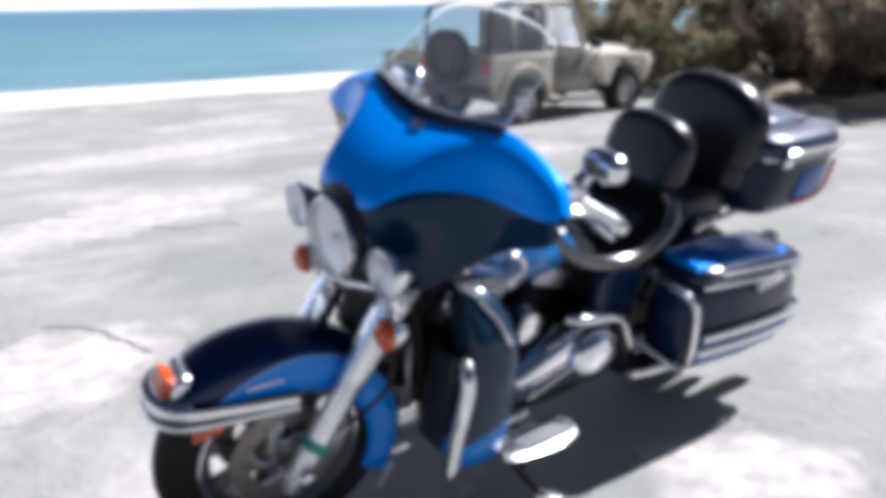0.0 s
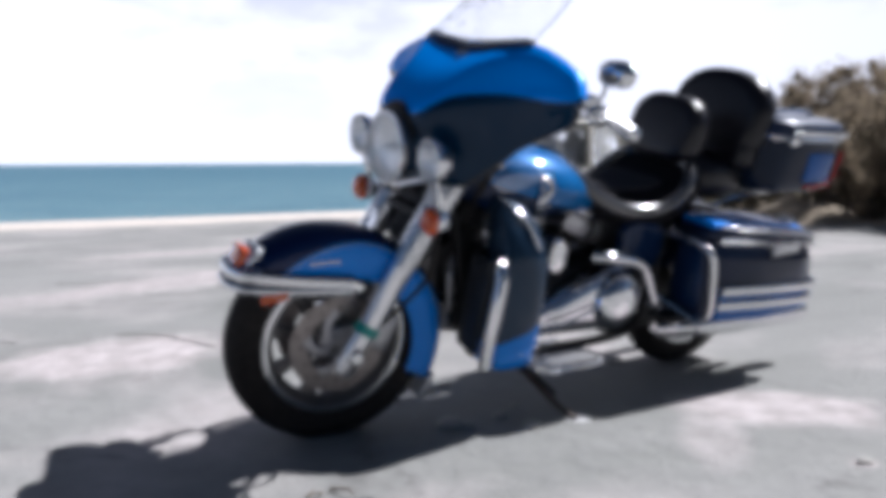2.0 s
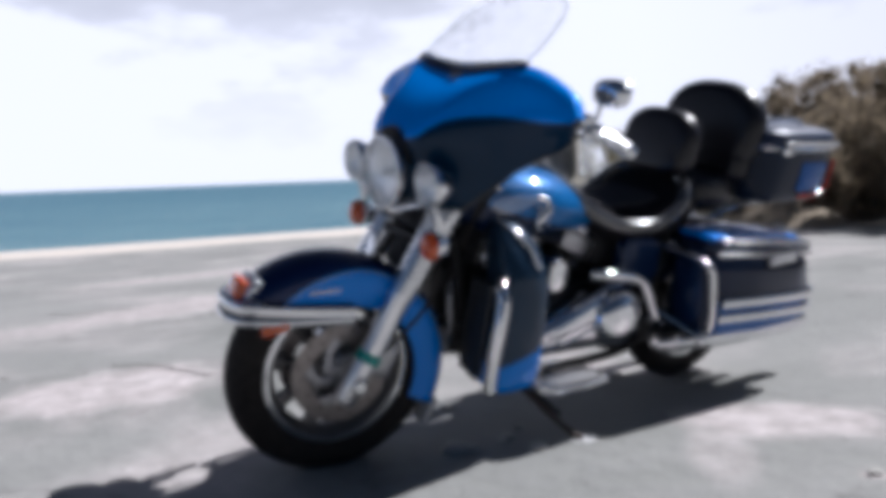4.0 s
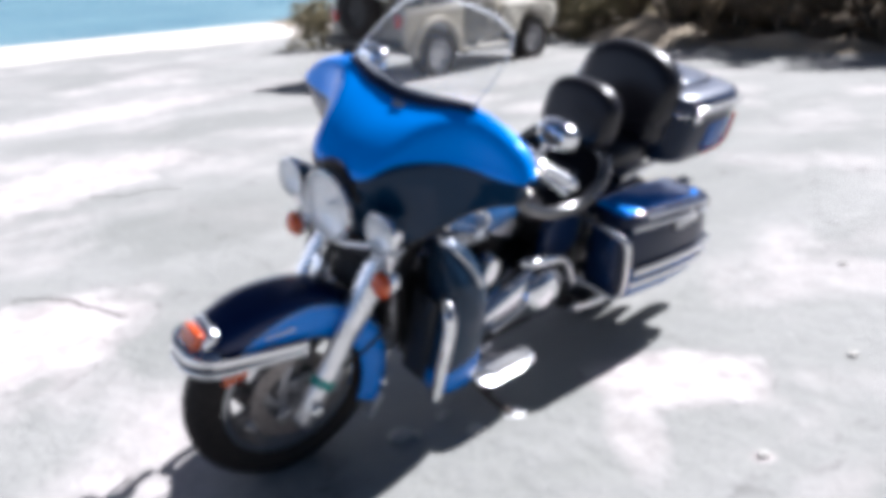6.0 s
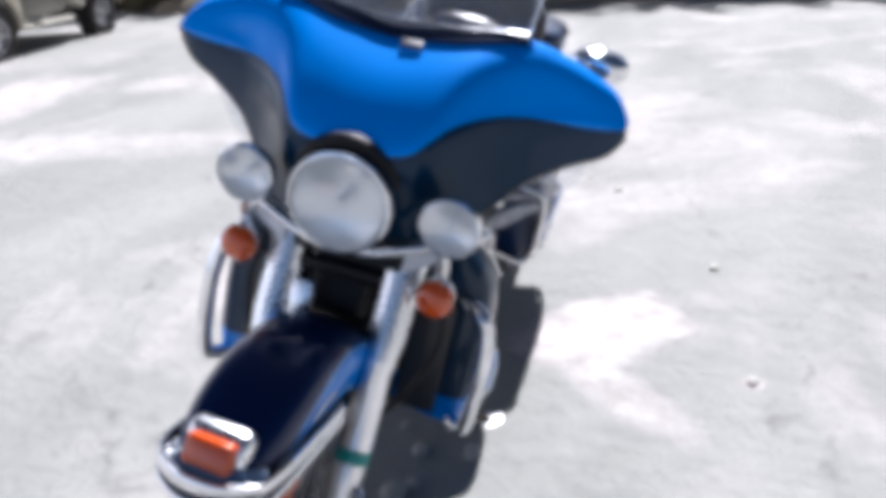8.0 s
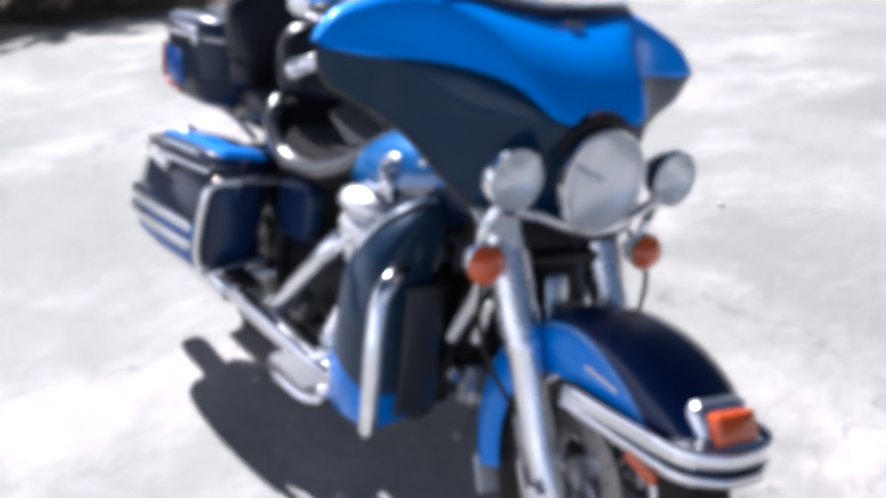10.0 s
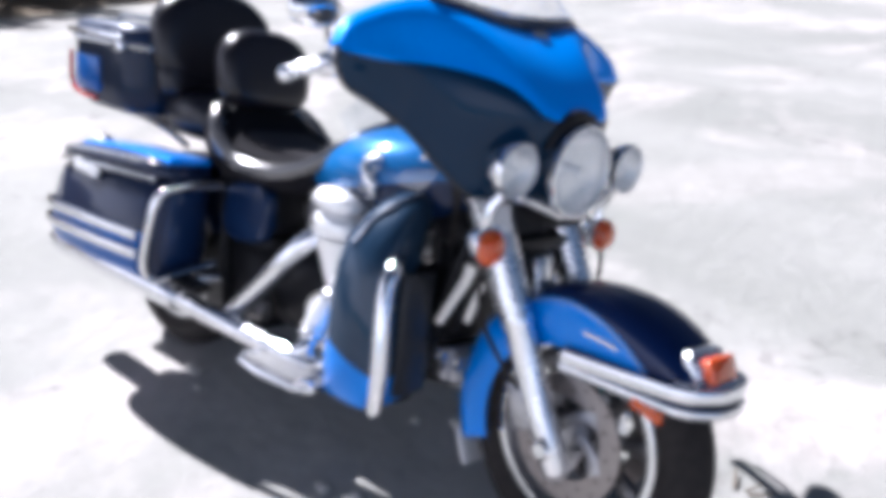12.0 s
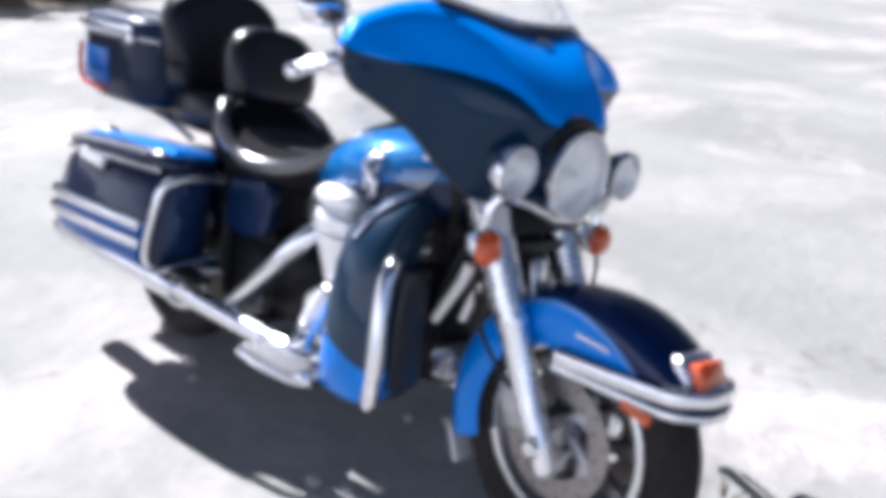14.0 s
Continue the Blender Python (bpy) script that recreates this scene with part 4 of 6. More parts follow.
def trim_bm():
    rings = []
    for y in np.linspace(-0.262, 0.262, 33):
        sec = fair_section(y)
        a, b = sec[7], sec[10] * 0.7 + sec[11] * 0.3
        ctr = (a + b) / 2
        d = (a - b).normalized()
        nrm = Vector((-d.z, 0, d.x)) * -1
        if nrm.x < 0:
            nrm = -nrm
        rings.append(sring(ctr + nrm * 0.004, 0.005, (a - b).length / 2 + 0.006, 10, 3.5, nrm, d))
    return loft(rings)


front("windshield_trim", trim_bm(), NAVY, fair, "black trim strip at the windshield base")
front("trim_bead", tube([shield_pt(0.06, u, 0.006) for u in np.linspace(-1, 1, 25)], 0.0045, 8, smooth=False), CHROME, fair, "thin bright bead along the trim")
# headlamp group
HL = Vector((1.541, 0.002, 0.881))
hd = Vector((1, 0, -0.05))
def lamp(name, c, r, depth, d=hd, label=""):
    L_ = new(name)
    L_.parent = bike
    tagged(L_, label)
    front("bezel", lathe([(r * 0.92, 0.0), (r * 0.94, 0.008), (r * 0.98, 0.007), (r * 1.01, -0.004), (r * 0.985, -0.012), (r * 0.86, -depth * 0.36), (r * 0.58, -depth * 0.7), (r * 0.25, -depth * 0.93), (0, -depth)], c, d, 40), CHROME, L_, "chrome lamp shell")
    front("reflector", lathe([(r * 0.93, 0.001), (r * 0.80, -depth * 0.09), (r * 0.62, -depth * 0.17), (r * 0.42, -depth * 0.23), (r * 0.2, -depth * 0.265), (0, -depth * 0.275)], c, d, 36), REFLECT, L_, "bright faceted reflector")
    front("bulb_cap", lathe([(0, 0.004), (r * 0.08, 0.002), (r * 0.12, -0.004), (r * 0.11, -depth * 0.27)], c, d, 16), REFLECT, L_, "bulb shield")
    g = front("lens", lathe([(0, 0.026), (r * 0.4, 0.022), (r * 0.7, 0.013), (r * 0.93, 0.003), (r * 0.92, -0.001), (r * 0.7, 0.009), (r * 0.4, 0.018), (0, 0.022)], c, d, 36), LENS, L_, "clear lamp lens")
    g.visible_shadow = False
lamp("headlamp", HL + Vector((0.006, 0, 0)), 0.106, 0.11, label="round chrome headlamp with clear lens")
both(lambda s: lamp("spot_lamp", Vector((1.530, s * 0.2105 + 0.0085, 0.883 - s * 0.003)), 0.061, 0.085, label="round chrome auxiliary lamp"))
front("headlamp_visor", tube([HL + Vector((-0.020, 0.112 * math.cos(a), 0.005 + 0.113 * math.sin(a))) for a in np.linspace(0.35, math.pi - 0.35, 21)], lambda f: 0.004 + 0.013 * math.sin(math.pi * f) ** 0.7, 10, smooth=False), BLACKM, fair, "black rim round the headlamp")
# lamp bar
bar = new("lamp_bar")
bar.parent = bike
front("bar", tube([(1.503, 0.215, 0.832), (1.518, 0.15, 0.812), (1.528, 0.07, 0.787), (1.528, 0.012, 0.782), (1.528, -0.05, 0.787), (1.518, -0.13, 0.812), (1.503, -0.19, 0.832)], 0.011, 10), CHROME, bar)
def signal(s):
    c = Vector((1.500, s * 0.2145 - 0.0045, 0.714 - s * 0.003))
    sg = new("turn_signal")
    sg.parent = bike
    front("signal_shell", lathe([(0, -0.055), (0.022, -0.05), (0.036, -0.03), (0.041, -0.004), (0.041, 0.0)], c, (1, 0, 0), 24), CHROME, sg, "chrome bullet shell")
    front("signal_lens", lathe([(0.040, 0.0), (0.038, 0.012), (0.028, 0.022), (0.012, 0.027), (0, 0.028)], c, (1, 0, 0), 24), AMBER, sg, "amber lens")
    front("signal_stem", tube([c + Vector((-0.02, 0, 0.03)), c + Vector((-0.015, s * 0.002, 0.07)), (1.505, s * 0.21, 0.83)], 0.012, 8), CHROME, sg)
both(signal)
front("fork_panel", loft([sring((1.44, 0.01, 0.80), 0.14, 0.02, 16, 3.5, (0, 1, 0), (1, 0, 0.4)), sring((1.462, 0.01, 0.765), 0.13, 0.02, 16, 3.5, (0, 1, 0), (1, 0, 0.4)),
                          sring((1.478, 0.01, 0.735), 0.115, 0.018, 16, 3.5, (0, 1, 0), (1, 0, 0.4))]), BLACKM, bar, "black panel below the lamps")
both(lambda s: front("air_deflector", loft([[Vector(p) for p in ((1.455, s * 0.13, 0.80), (1.47, s * 0.13, 0.795), (1.488, s * 0.13, 0.74), (1.475, s * 0.13, 0.738))], [Vector(p) for p in ((1.43, s * 0.225, 0.812), (1.445, s * 0.225, 0.808), (1.462, s * 0.205, 0.775), (1.45, s * 0.205, 0.773))]]), PALEALU, bar, "pale metal air deflector"))
front("lower_clamp", box((1.455, 0.0, 0.70), (0.05, 0.27, 0.03), 0.01), BLACKM, bar)
front("steering_stem", box((1.42, 0.0, 0.66), (0.10, 0.12, 0.16), 0.02, (0, -26, 0)), BLACKM, bar)
front("tag_plate", box((1.535, -0.060, 0.640), (0.014, 0.048, 0.10), 0.0065, (0, -14, -4)), SATIN, bar, "small polished plate between the fork legs")

# handlebar, grips, levers, mirrors
hb = new("handlebar")
hb.parent = bike
def hand_side(s):
    front("bar_tube", tube([(1.22, s * 0.03, 1.04), (1.21, s * 0.16, 1.055), (1.17, s * 0.28, 1.07), (1.09, s * 0.37, 1.04), (1.02, s * 0.41, 1.014)], 0.011, 10), STEEL, hb, "metal handlebar tube")
    drop = 0.0 if s > 0 else 0.012
    front("grip", tube([(1.08, s * 0.376, 1.038), (1.052, s * 0.396, 1.024 + drop * 0.4), (1.016, s * 0.424 + drop, 1.000 + drop)], 0.0155, 12), SATIN, hb, "bright metal grip")
    front("grip_end", lathe([(0, 0.016), (0.014, 0.013), (0.02, 0.004), (0.02, -0.012), (0, -0.012)], (1.010, s * 0.428 + drop, 0.996 + drop), (-0.72, s * 0.54, -0.44), 16), CHROME, hb, "chrome grip end cap")
    front("switch_box", box((1.10, s * 0.362, 1.042), (0.055, 0.05, 0.05), 0.012, (0, 0, -s * 30)), CHROME, hb)
    front("lever", tube([(1.135, s * 0.375, 1.048), (1.115, s * 0.402, 1.034), (1.085, s * 0.430 + drop, 1.008 + drop * 0.8), (1.055, s * 0.450 + drop, 0.984 + drop * 2)], 0.0075, 8, flat=0.8), CHROME, hb, "polished hand lever")
    front("reservoir", box((1.13, s * 0.345, 1.075), (0.06, 0.05, 0.035), 0.01, (0, 0, -s * 25)), CHROME, hb)
    mir = new("mirror")
    mir.parent = bike
    mc = Vector((1.085, s * 0.392, 1.152))
    rings = []
    for x, a, b in ((0.03, 0.024, 0.016), (0.026, 0.044, 0.027), (0.013, 0.060, 0.035), (-0.005, 0.066, 0.038), (-0.014, 0.064, 0.037)):
        rings.append(sring(mc + Vector((x, s * 0.01, 0)), a, b, 20, 2.5))
    front("mirror_shell", loft(rings), CHROME, mir, "chrome mirror shell")
    front("mirror_glass", loft([sring(mc + Vector((-0.0145, s * 0.01, 0)), 0.060, 0.034, 20, 2.5), sring(mc + Vector((-0.017, s * 0.01, 0)), 0.058, 0.032, 20, 2.5)]), MIRROR, mir)
    front("mirror_stem", tube([(1.10, s * 0.365, 1.06), (1.09, s * 0.37, 1.10), mc + Vector((0.02, 0, -0.02))], 0.007, 8), CHROME, mir)
MIRROR, _nt, _b = mat_base("mirror_glass", (0.9, 0.9, 0.9), 0.02, 1.0)
both(hand_side)
# cables
cab = new("control_cables")
cab.parent = bike
for k, s in enumerate((1, 1, -1, -1)):
    o = 0.02 * k
    front("cable", tube([(1.12, s * 0.34, 1.03), (1.22 + o, s * 0.25, 0.97), (1.27 + o, s * 0.16, 0.84), (1.30, s * (0.06 + o), 0.66)], 0.006, 6), RUBBER, cab)
front("brake_hose", tube([(1.46, -0.17, 0.74), (1.47, -0.20, 0.64), (1.49, -0.19, 0.54), (1.54, -0.15, 0.44), (1.57, -0.10, 0.38)], 0.0055, 8), RUBBER, cab, "black brake hose")
front("brake_hose", tube([(1.46, 0.19, 0.75), (1.49, 0.235, 0.66), (1.50, 0.225, 0.56), (1.54, 0.17, 0.46), (1.57, 0.11, 0.38)], 0.006, 8), RUBBER, cab)

# tank
tank = new("fuel_tank")
tank.parent = bike
T = [(1.335, 0.05, 0.80, 0.05), (1.31, 0.10, 0.80, 0.09), (1.25, 0.155, 0.80, 0.11), (1.15, 0.195, 0.79, 0.122), (1.05, 0.205, 0.785, 0.122), (0.95, 0.19, 0.775, 0.108), (0.85, 0.155, 0.755, 0.082), (0.76, 0.115, 0.725, 0.055), (0.70, 0.07, 0.70, 0.03)]
part("tank_shell", loft([sring((x, 0, z), a, b, 32, 2.05) for x, a, z, b in T]), TANK, tank, "blue metallic fuel tank", 60)
part("console", loft([sring((x, 0, z), a, b, 20, 2.8) for x, a, b, z in ((1.24, 0.035, 0.012, 0.905), (1.15, 0.05, 0.016, 0.915), (1.0, 0.052, 0.016, 0.905), (0.88, 0.045, 0.014, 0.86), (0.76, 0.03, 0.010, 0.79))]), PLASTIC, tank, "dark centre console")
part("filler_cap", lathe([(0, 0.022), (0.03, 0.02), (0.036, 0.012), (0.036, 0.0), (0, 0)], (1.10, 0, 0.925), (0, 0, 1), 24), CHROME, tank)
def emblem(s):
    def at(u, w):
        z = 0.775 + w
        k = max(0.0, 1 - ((z - 0.785) / 0.122) ** 2) ** 0.5
        return Vector((1.095 + u, s * (0.201 * k + 0.0055), z))
    sweep = [(0.030, 0.052), (0.008, 0.056), (-0.014, 0.042), (-0.016, 0.022), (0.002, 0.006), (0.016, -0.012), (0.012, -0.034), (-0.010, -0.050), (-0.030, -0.054)]
    eb = part("emblem", tube([at(u, w) for u, w in sweep], lambda f: 0.004 + 0.009 * math.sin(math.pi * f) ** 0.6, 10), SATIN, tank, "curved silver tank badge with raised wings")
    for k in range(3):
        for q in (1, -1):
            part("wing", tube([at(q * (0.012 - 0.004 * k), q * (0.030 - 0.012 * k)), at(q * (0.026 - 0.003 * k), q * (0.034 - 0.014 * k)), at(q * (0.040 - 0.006 * k), q * (0.030 - 0.016 * k))], lambda f: 0.005 * (1 - 0.6 * f), 6), CHROME, eb)
both(emblem)

# frame and engine
fr = new("frame")
fr.parent = bike
def frame_side(s):
    part("downtube", tube([(1.36, s * 0.03, 0.84), (1.31, s * 0.08, 0.60), (1.27, s * 0.115, 0.35), (1.20, s * 0.12, 0.235), (0.95, s * 0.125, 0.215), (0.55, s * 0.13, 0.225), (0.45, s * 0.13, 0.35), (0.42, s * 0.12, 0.62)], 0.018, 8), BLACKM, fr)
    part("swingarm", tube([(0.48, s * 0.11, 0.33), (0.25, s * 0.115, 0.315), (0.05, s * 0.115, 0.30)], 0.024, 8), BLACKM, fr)
    part("shock", tube([(0.12, s * 0.12, 0.34), (0.28, s * 0.14, 0.60)], 0.028, 10), BLACKM, fr)
both(frame_side)
eng = new("engine")
eng.parent = bike
part("crankcase", loft([sring((x, 0, z), a, b, 20, 3.2) for x, a, z, b in ((1.16, 0.06, 0.36, 0.06), (1.12, 0.10, 0.36, 0.12), (0.95, 0.125, 0.37, 0.145), (0.75, 0.12, 0.38, 0.13), (0.55, 0.11, 0.38, 0.12), (0.45, 0.08, 0.38, 0.08))]), BLACKM, eng, "black crankcase")
for tilt, x0 in ((22.5, 0.96), (-22.5, 0.90)):
    d = Vector((math.sin(radians(tilt)), 0, math.cos(radians(tilt))))
    b0 = Vector((x0, 0, 0.40))
    prof = [(0, 0.07), (0.058, 0.07)]
    for k in range(9):
        h = 0.08 + k * 0.015
        prof += [(0.058, h), (0.083, h + 0.002), (0.083, h + 0.006), (0.058, h + 0.008)]
    prof += [(0.058, 0.22), (0, 0.22)]
    part("cylinder", lathe(prof, b0, d, 28), BLACKM, eng, "finned black cylinder", 25)
    o = b0 + d * 0.25
    part("cylinder_head", box(o, (0.15, 0.17, 0.07), 0.015, (0, tilt, 0)), STEEL, eng)
    part("rocker_cover", box(o + d * 0.055, (0.145, 0.16, 0.05), 0.02, (0, tilt, 0), 3), CHROME, eng, "chrome rocker cover")
    for s in (1, -1):
        part("pushrod_tube", tube([b0 + d * 0.02 + Vector((0.02, -0.09, 0)), b0 + d * 0.22 + Vector((s * 0.025, -0.075, 0))], 0.012, 8), CHROME, eng)
# primary side (left)
def stadium(x0, x1, z0, z1, r0, r1, n=14):
    pts = []
    a = math.atan2(z1 - z0, x1 - x0)
    for i in range(n + 1):
        t = a - math.pi / 2 + math.pi * i / n
        pts.append((x1 + r1 * math.cos(t), z1 + r1 * math.sin(t)))
    for i in range(n + 1):
        t = a + math.pi / 2 + math.pi * i / n
        pts.append((x0 + r0 * math.cos(t), z0 + r0 * math.sin(t)))
    return pts
def cover(pts, y0, steps, cx, cz):
    rings = []
    for dy, k in steps:
        rings.append([Vector((cx + (x - cx) * k, y0 + dy, cz + (z - cz) * k)) for x, z in pts])
    return loft(rings)
pc = stadium(0.68, 1.02, 0.40, 0.345, 0.125, 0.058)
part("primary_cover", cover(pc, 0.12, ((0, 1), (0.03, 1), (0.055, 0.95), (0.072, 0.86), (0.084, 0.7), (0.09, 0.45), (0.091, 0.2)), 0.82, 0.375), CHROME, eng, "large chrome primary cover")
part("clutch_cover", lathe([(0.10, -0.02), (0.102, 0.006), (0.095, 0.028), (0.07, 0.048), (0.035, 0.058), (0, 0.06)], (0.70, 0.205, 0.40), (0, 1, 0), 32), CHROME, eng, "round chrome clutch cover")
part("stator_cover", lathe([(0.045, -0.03), (0.045, 0.0), (0.035, 0.010), (0, 0.013)], (1.01, 0.195, 0.345), (0, 1, 0), 28), CHROME, eng)
gc = stadium(0.95, 1.05, 0.385, 0.345, 0.062, 0.080)
part("cam_cover", cover(gc, -0.12, ((0, 1), (-0.04, 1), (-0.055, 0.93), (-0.06, 0.6)), 1.0, 0.36), CHROME, eng, "chrome cam cover")
part("timer_cover", lathe([(0.05, 0.0), (0.05, 0.008), (0.04, 0.014), (0, 0.015)], (1.01, -0.178, 0.34), (0, -1, 0), 24), CHROME, eng)
part("horn_cover", loft([sring((1.0, 0.145, 0.575), 0.040, 0.055, 20, 2.6, (1, 0, 0), (0, 0, 1)), sring((1.0, 0.185, 0.575), 0.042, 0.058, 20, 2.6, (1, 0, 0), (0, 0, 1)), sring((1.0, 0.205, 0.575), 0.034, 0.048, 20, 2.4, (1, 0, 0), (0, 0, 1)), sring((1.0, 0.212, 0.575), 0.012, 0.018, 20, 2.2, (1, 0, 0), (0, 0, 1))]), CHROME, eng, "chrome horn cover")
air = part("air_cleaner", loft([sring((0.978, -0.168, z), a * 1.12, a * 0.80, 28, 2.2, (1, 0, 0), (0, 1, 0)) for z, a in
                                ((0.468, 0.012), (0.480, 0.022), (0.52, 0.036), (0.565, 0.052), (0.605, 0.066), (0.632, 0.073), (0.650, 0.070), (0.662, 0.058), (0.669, 0.040))]), BRIGHT, eng, "polished pear-shaped air cleaner", 60)
part("air_cleaner_cap", loft([sring((0.978, -0.168, z), a * 1.12, a * 0.82, 28, 2.3, (1, 0, 0), (0, 1, 0)) for z, a in ((0.668, 0.050), (0.674, 0.070), (0.688, 0.079), (0.704, 0.075), (0.718, 0.058), (0.726, 0.034), (0.729, 0.010))]), BRIGHT, air, "domed bright cap", 60)
part("air_cleaner_band", tube([(0.978 + 0.074 * math.cos(a), -0.168 + 0.054 * math.sin(a), 0.600) for a in np.linspace(0, 2 * math.pi, 29)], 0.004, 6, smooth=False), CHROME, air)
part("oil_filter", lathe([(0, 0.0), (0.038, 0.0), (0.04, 0.02), (0.04, 0.09), (0.03, 0.10), (0, 0.10)], (1.16, 0.0, 0.34), (1, 0, 0.15), 24), CHROME, eng)
part("regulator", box((1.30, 0.0, 0.36), (0.05, 0.15, 0.09), 0.006), STEEL, eng)
part("oil_cooler", box((1.33, 0.0, 0.52), (0.04, 0.16, 0.16), 0.008, (0, 12, 0)), BLACKM, eng)
part("inner_shroud", box((1.25, 0, 0.56), (0.08, 0.15, 0.34), 0.02, (0, -6, 0)), BLACKM, eng, "black shroud behind the fork")
part("wiring_box", box((1.27, 0.0, 0.70), (0.10, 0.20, 0.09), 0.025, (0, -10, 0)), BLACKM, eng)
part("lower_shroud", box((1.24, 0, 0.36), (0.07, 0.24, 0.09), 0.02, (0, 10, 0)), BLACKM, eng)
for s_ in (1, -1):
    part("oil_hose", tube([(1.30, s_ * 0.06, 0.66), (1.33, s_ * 0.075, 0.56), (1.29, s_ * 0.085, 0.46), (1.22, s_ * 0.08, 0.36)], 0.011, 8), RUBBER, eng, "black oil hose")
# pale tubes added where the gap between leg shield and fork shows bright
part("pale_tube", tube([(1.385, -0.125, 0.632), (1.375, -0.128, 0.59), (1.345, -0.13, 0.53), (1.318, -0.13, 0.478)], lambda f: 0.015 - 0.004 * f, 10), CREAM, eng, "pale tube added in the bright gap beside the fork")
part("pale_tube", tube([(1.425, -0.128, 0.60), (1.412, -0.13, 0.55), (1.40, -0.13, 0.505)], 0.009, 8), CREAM, eng, "thin pale tube added in the bright gap beside the fork")
# chrome beads added for the bright spots lower in that gap
for x_ in (1.34, 1.39):
    part("bright_bead", lathe([(0, 0.018), (0.012, 0.014), (0.015, 0.0), (0.012, -0.016), (0, -0.018)], (x_, -0.13, 0.402), (0.3, -0.6, 1), 14), CHROME, eng)
part("hose_clip", tube([(1.31, 0.06, 0.60), (1.335, 0.10, 0.50), (1.33, 0.11, 0.40)], 0.009, 8), STEEL, eng)
for k in range(6):
    part("regulator_fin", box((1.33, -0.06 + 0.024 * k, 0.36), (0.03, 0.006, 0.09), 0.0015), STEEL, eng)
part("transmission", box((0.52, 0, 0.40), (0.24, 0.20, 0.22), 0.03), BLACKM, eng)
part("gearbox", box((0.46, 0, 0.335), (0.34, 0.23, 0.25), 0.04), BLACKM, eng, "black gearbox housing")
part("gearbox_cover", lathe([(0.046, -0.03), (0.046, 0.006), (0.038, 0.016), (0.020, 0.021), (0, 0.022)], (0.665, -0.165, 0.315), (0, -1, 0.1), 24), DARKALU, eng, "cast gearbox cover")
for a_ in range(5):
    part("cover_bolt", lathe([(0, 0.008), (0.006, 0.007), (0.007, 0.0)], (0.665 + 0.036 * math.cos(1.257 * a_), -0.181, 0.315 + 0.036 * math.sin(1.257 * a_)), (0, -1, 0.1), 8), STEEL, eng)
part("battery_box", box((0.52, 0.0, 0.60), (0.26, 0.30, 0.18), 0.03), BLACKM, eng)
def side_cover(s):
    part("side_cover", loft([sring((0.565, s * y, 0.57), a, b, 20, 3.2, (1, 0, 0.1), (0, 0, 1)) for y, a, b in ((0.13, 0.105, 0.09), (0.158, 0.105, 0.09), (0.166, 0.098, 0.084), (0.169, 0.07, 0.06))]), DULLBLUE, eng, "dark navy side cover")
both(side_cover)

# exhaust
ex = new("exhaust")
ex.parent = bike
part("front_header", tube([(1.03, -0.09, 0.585), (1.045, -0.140, 0.55), (1.015, -0.178, 0.47), (0.992, -0.207, 0.39), (1.0, -0.245, 0.325), (0.97, -0.262, 0.290), (0.93, -0.262, 0.284)], 0.025, 12), CHROME, ex, "chrome header pipe")
part("heat_shield", tube([(1.018, -0.190, 0.462), (1.004, -0.206, 0.42), (0.996, -0.222, 0.375), (1.002, -0.243, 0.338)], lambda f: 0.024 + 0.010 * math.sin(math.pi * f) ** 0.5, 14), BRIGHT, ex, "bulged chrome heat shield")
for z_, x_, y_ in ((0.447, 1.012, -0.196), (0.350, 1.0, -0.238)):
    part("pipe_clamp", lathe([(0.030, -0.006), (0.034, -0.004), (0.034, 0.004), (0.030, 0.006)], (x_, y_, z_), (0.2, 0.45, 1), 20), CHROME, ex)
part("rear_header", tube([(0.90, -0.10, 0.625), (0.90, -0.165, 0.590), (0.85, -0.198, 0.525), (0.76, -0.212, 0.425), (0.68, -0.220, 0.335), (0.645, -0.224, 0.298)], 0.030, 12), CHROME, ex, "chrome heat shield of the rear pipe")
def muffler(s):
    y = s * 0.262
    front_x = 1.06 if s < 0 else 0.52
    part("muffler", tube([(front_x, y * (0.93), 0.285), (front_x - 0.12, y, 0.282), (min(0.45, front_x - 0.18), y, 0.278), (min(0.40, front_x - 0.22), y, 0.278), (0.0, s * 0.275, 0.275), (-0.22, s * 0.275, 0.273), (-0.34, s * 0.275, 0.272)],
                         lambda f: interp([(0, 0.024), (0.12, 0.030), (0.4, 0.030), (0.5, 0.044), (0.9, 0.046), (1, 0.040)], f), 16), CHROME, ex, "long chrome muffler")
both(muffler)

# footboards, guard, stand, pedals
PADGREY = grain("worn_grey_rubber", (0.11, 0.11, 0.115), (0.20, 0.20, 0.205), (0.6, 0.8), 60.0, bump=0.3)
ctl = new("foot_controls")
ctl.parent = bike
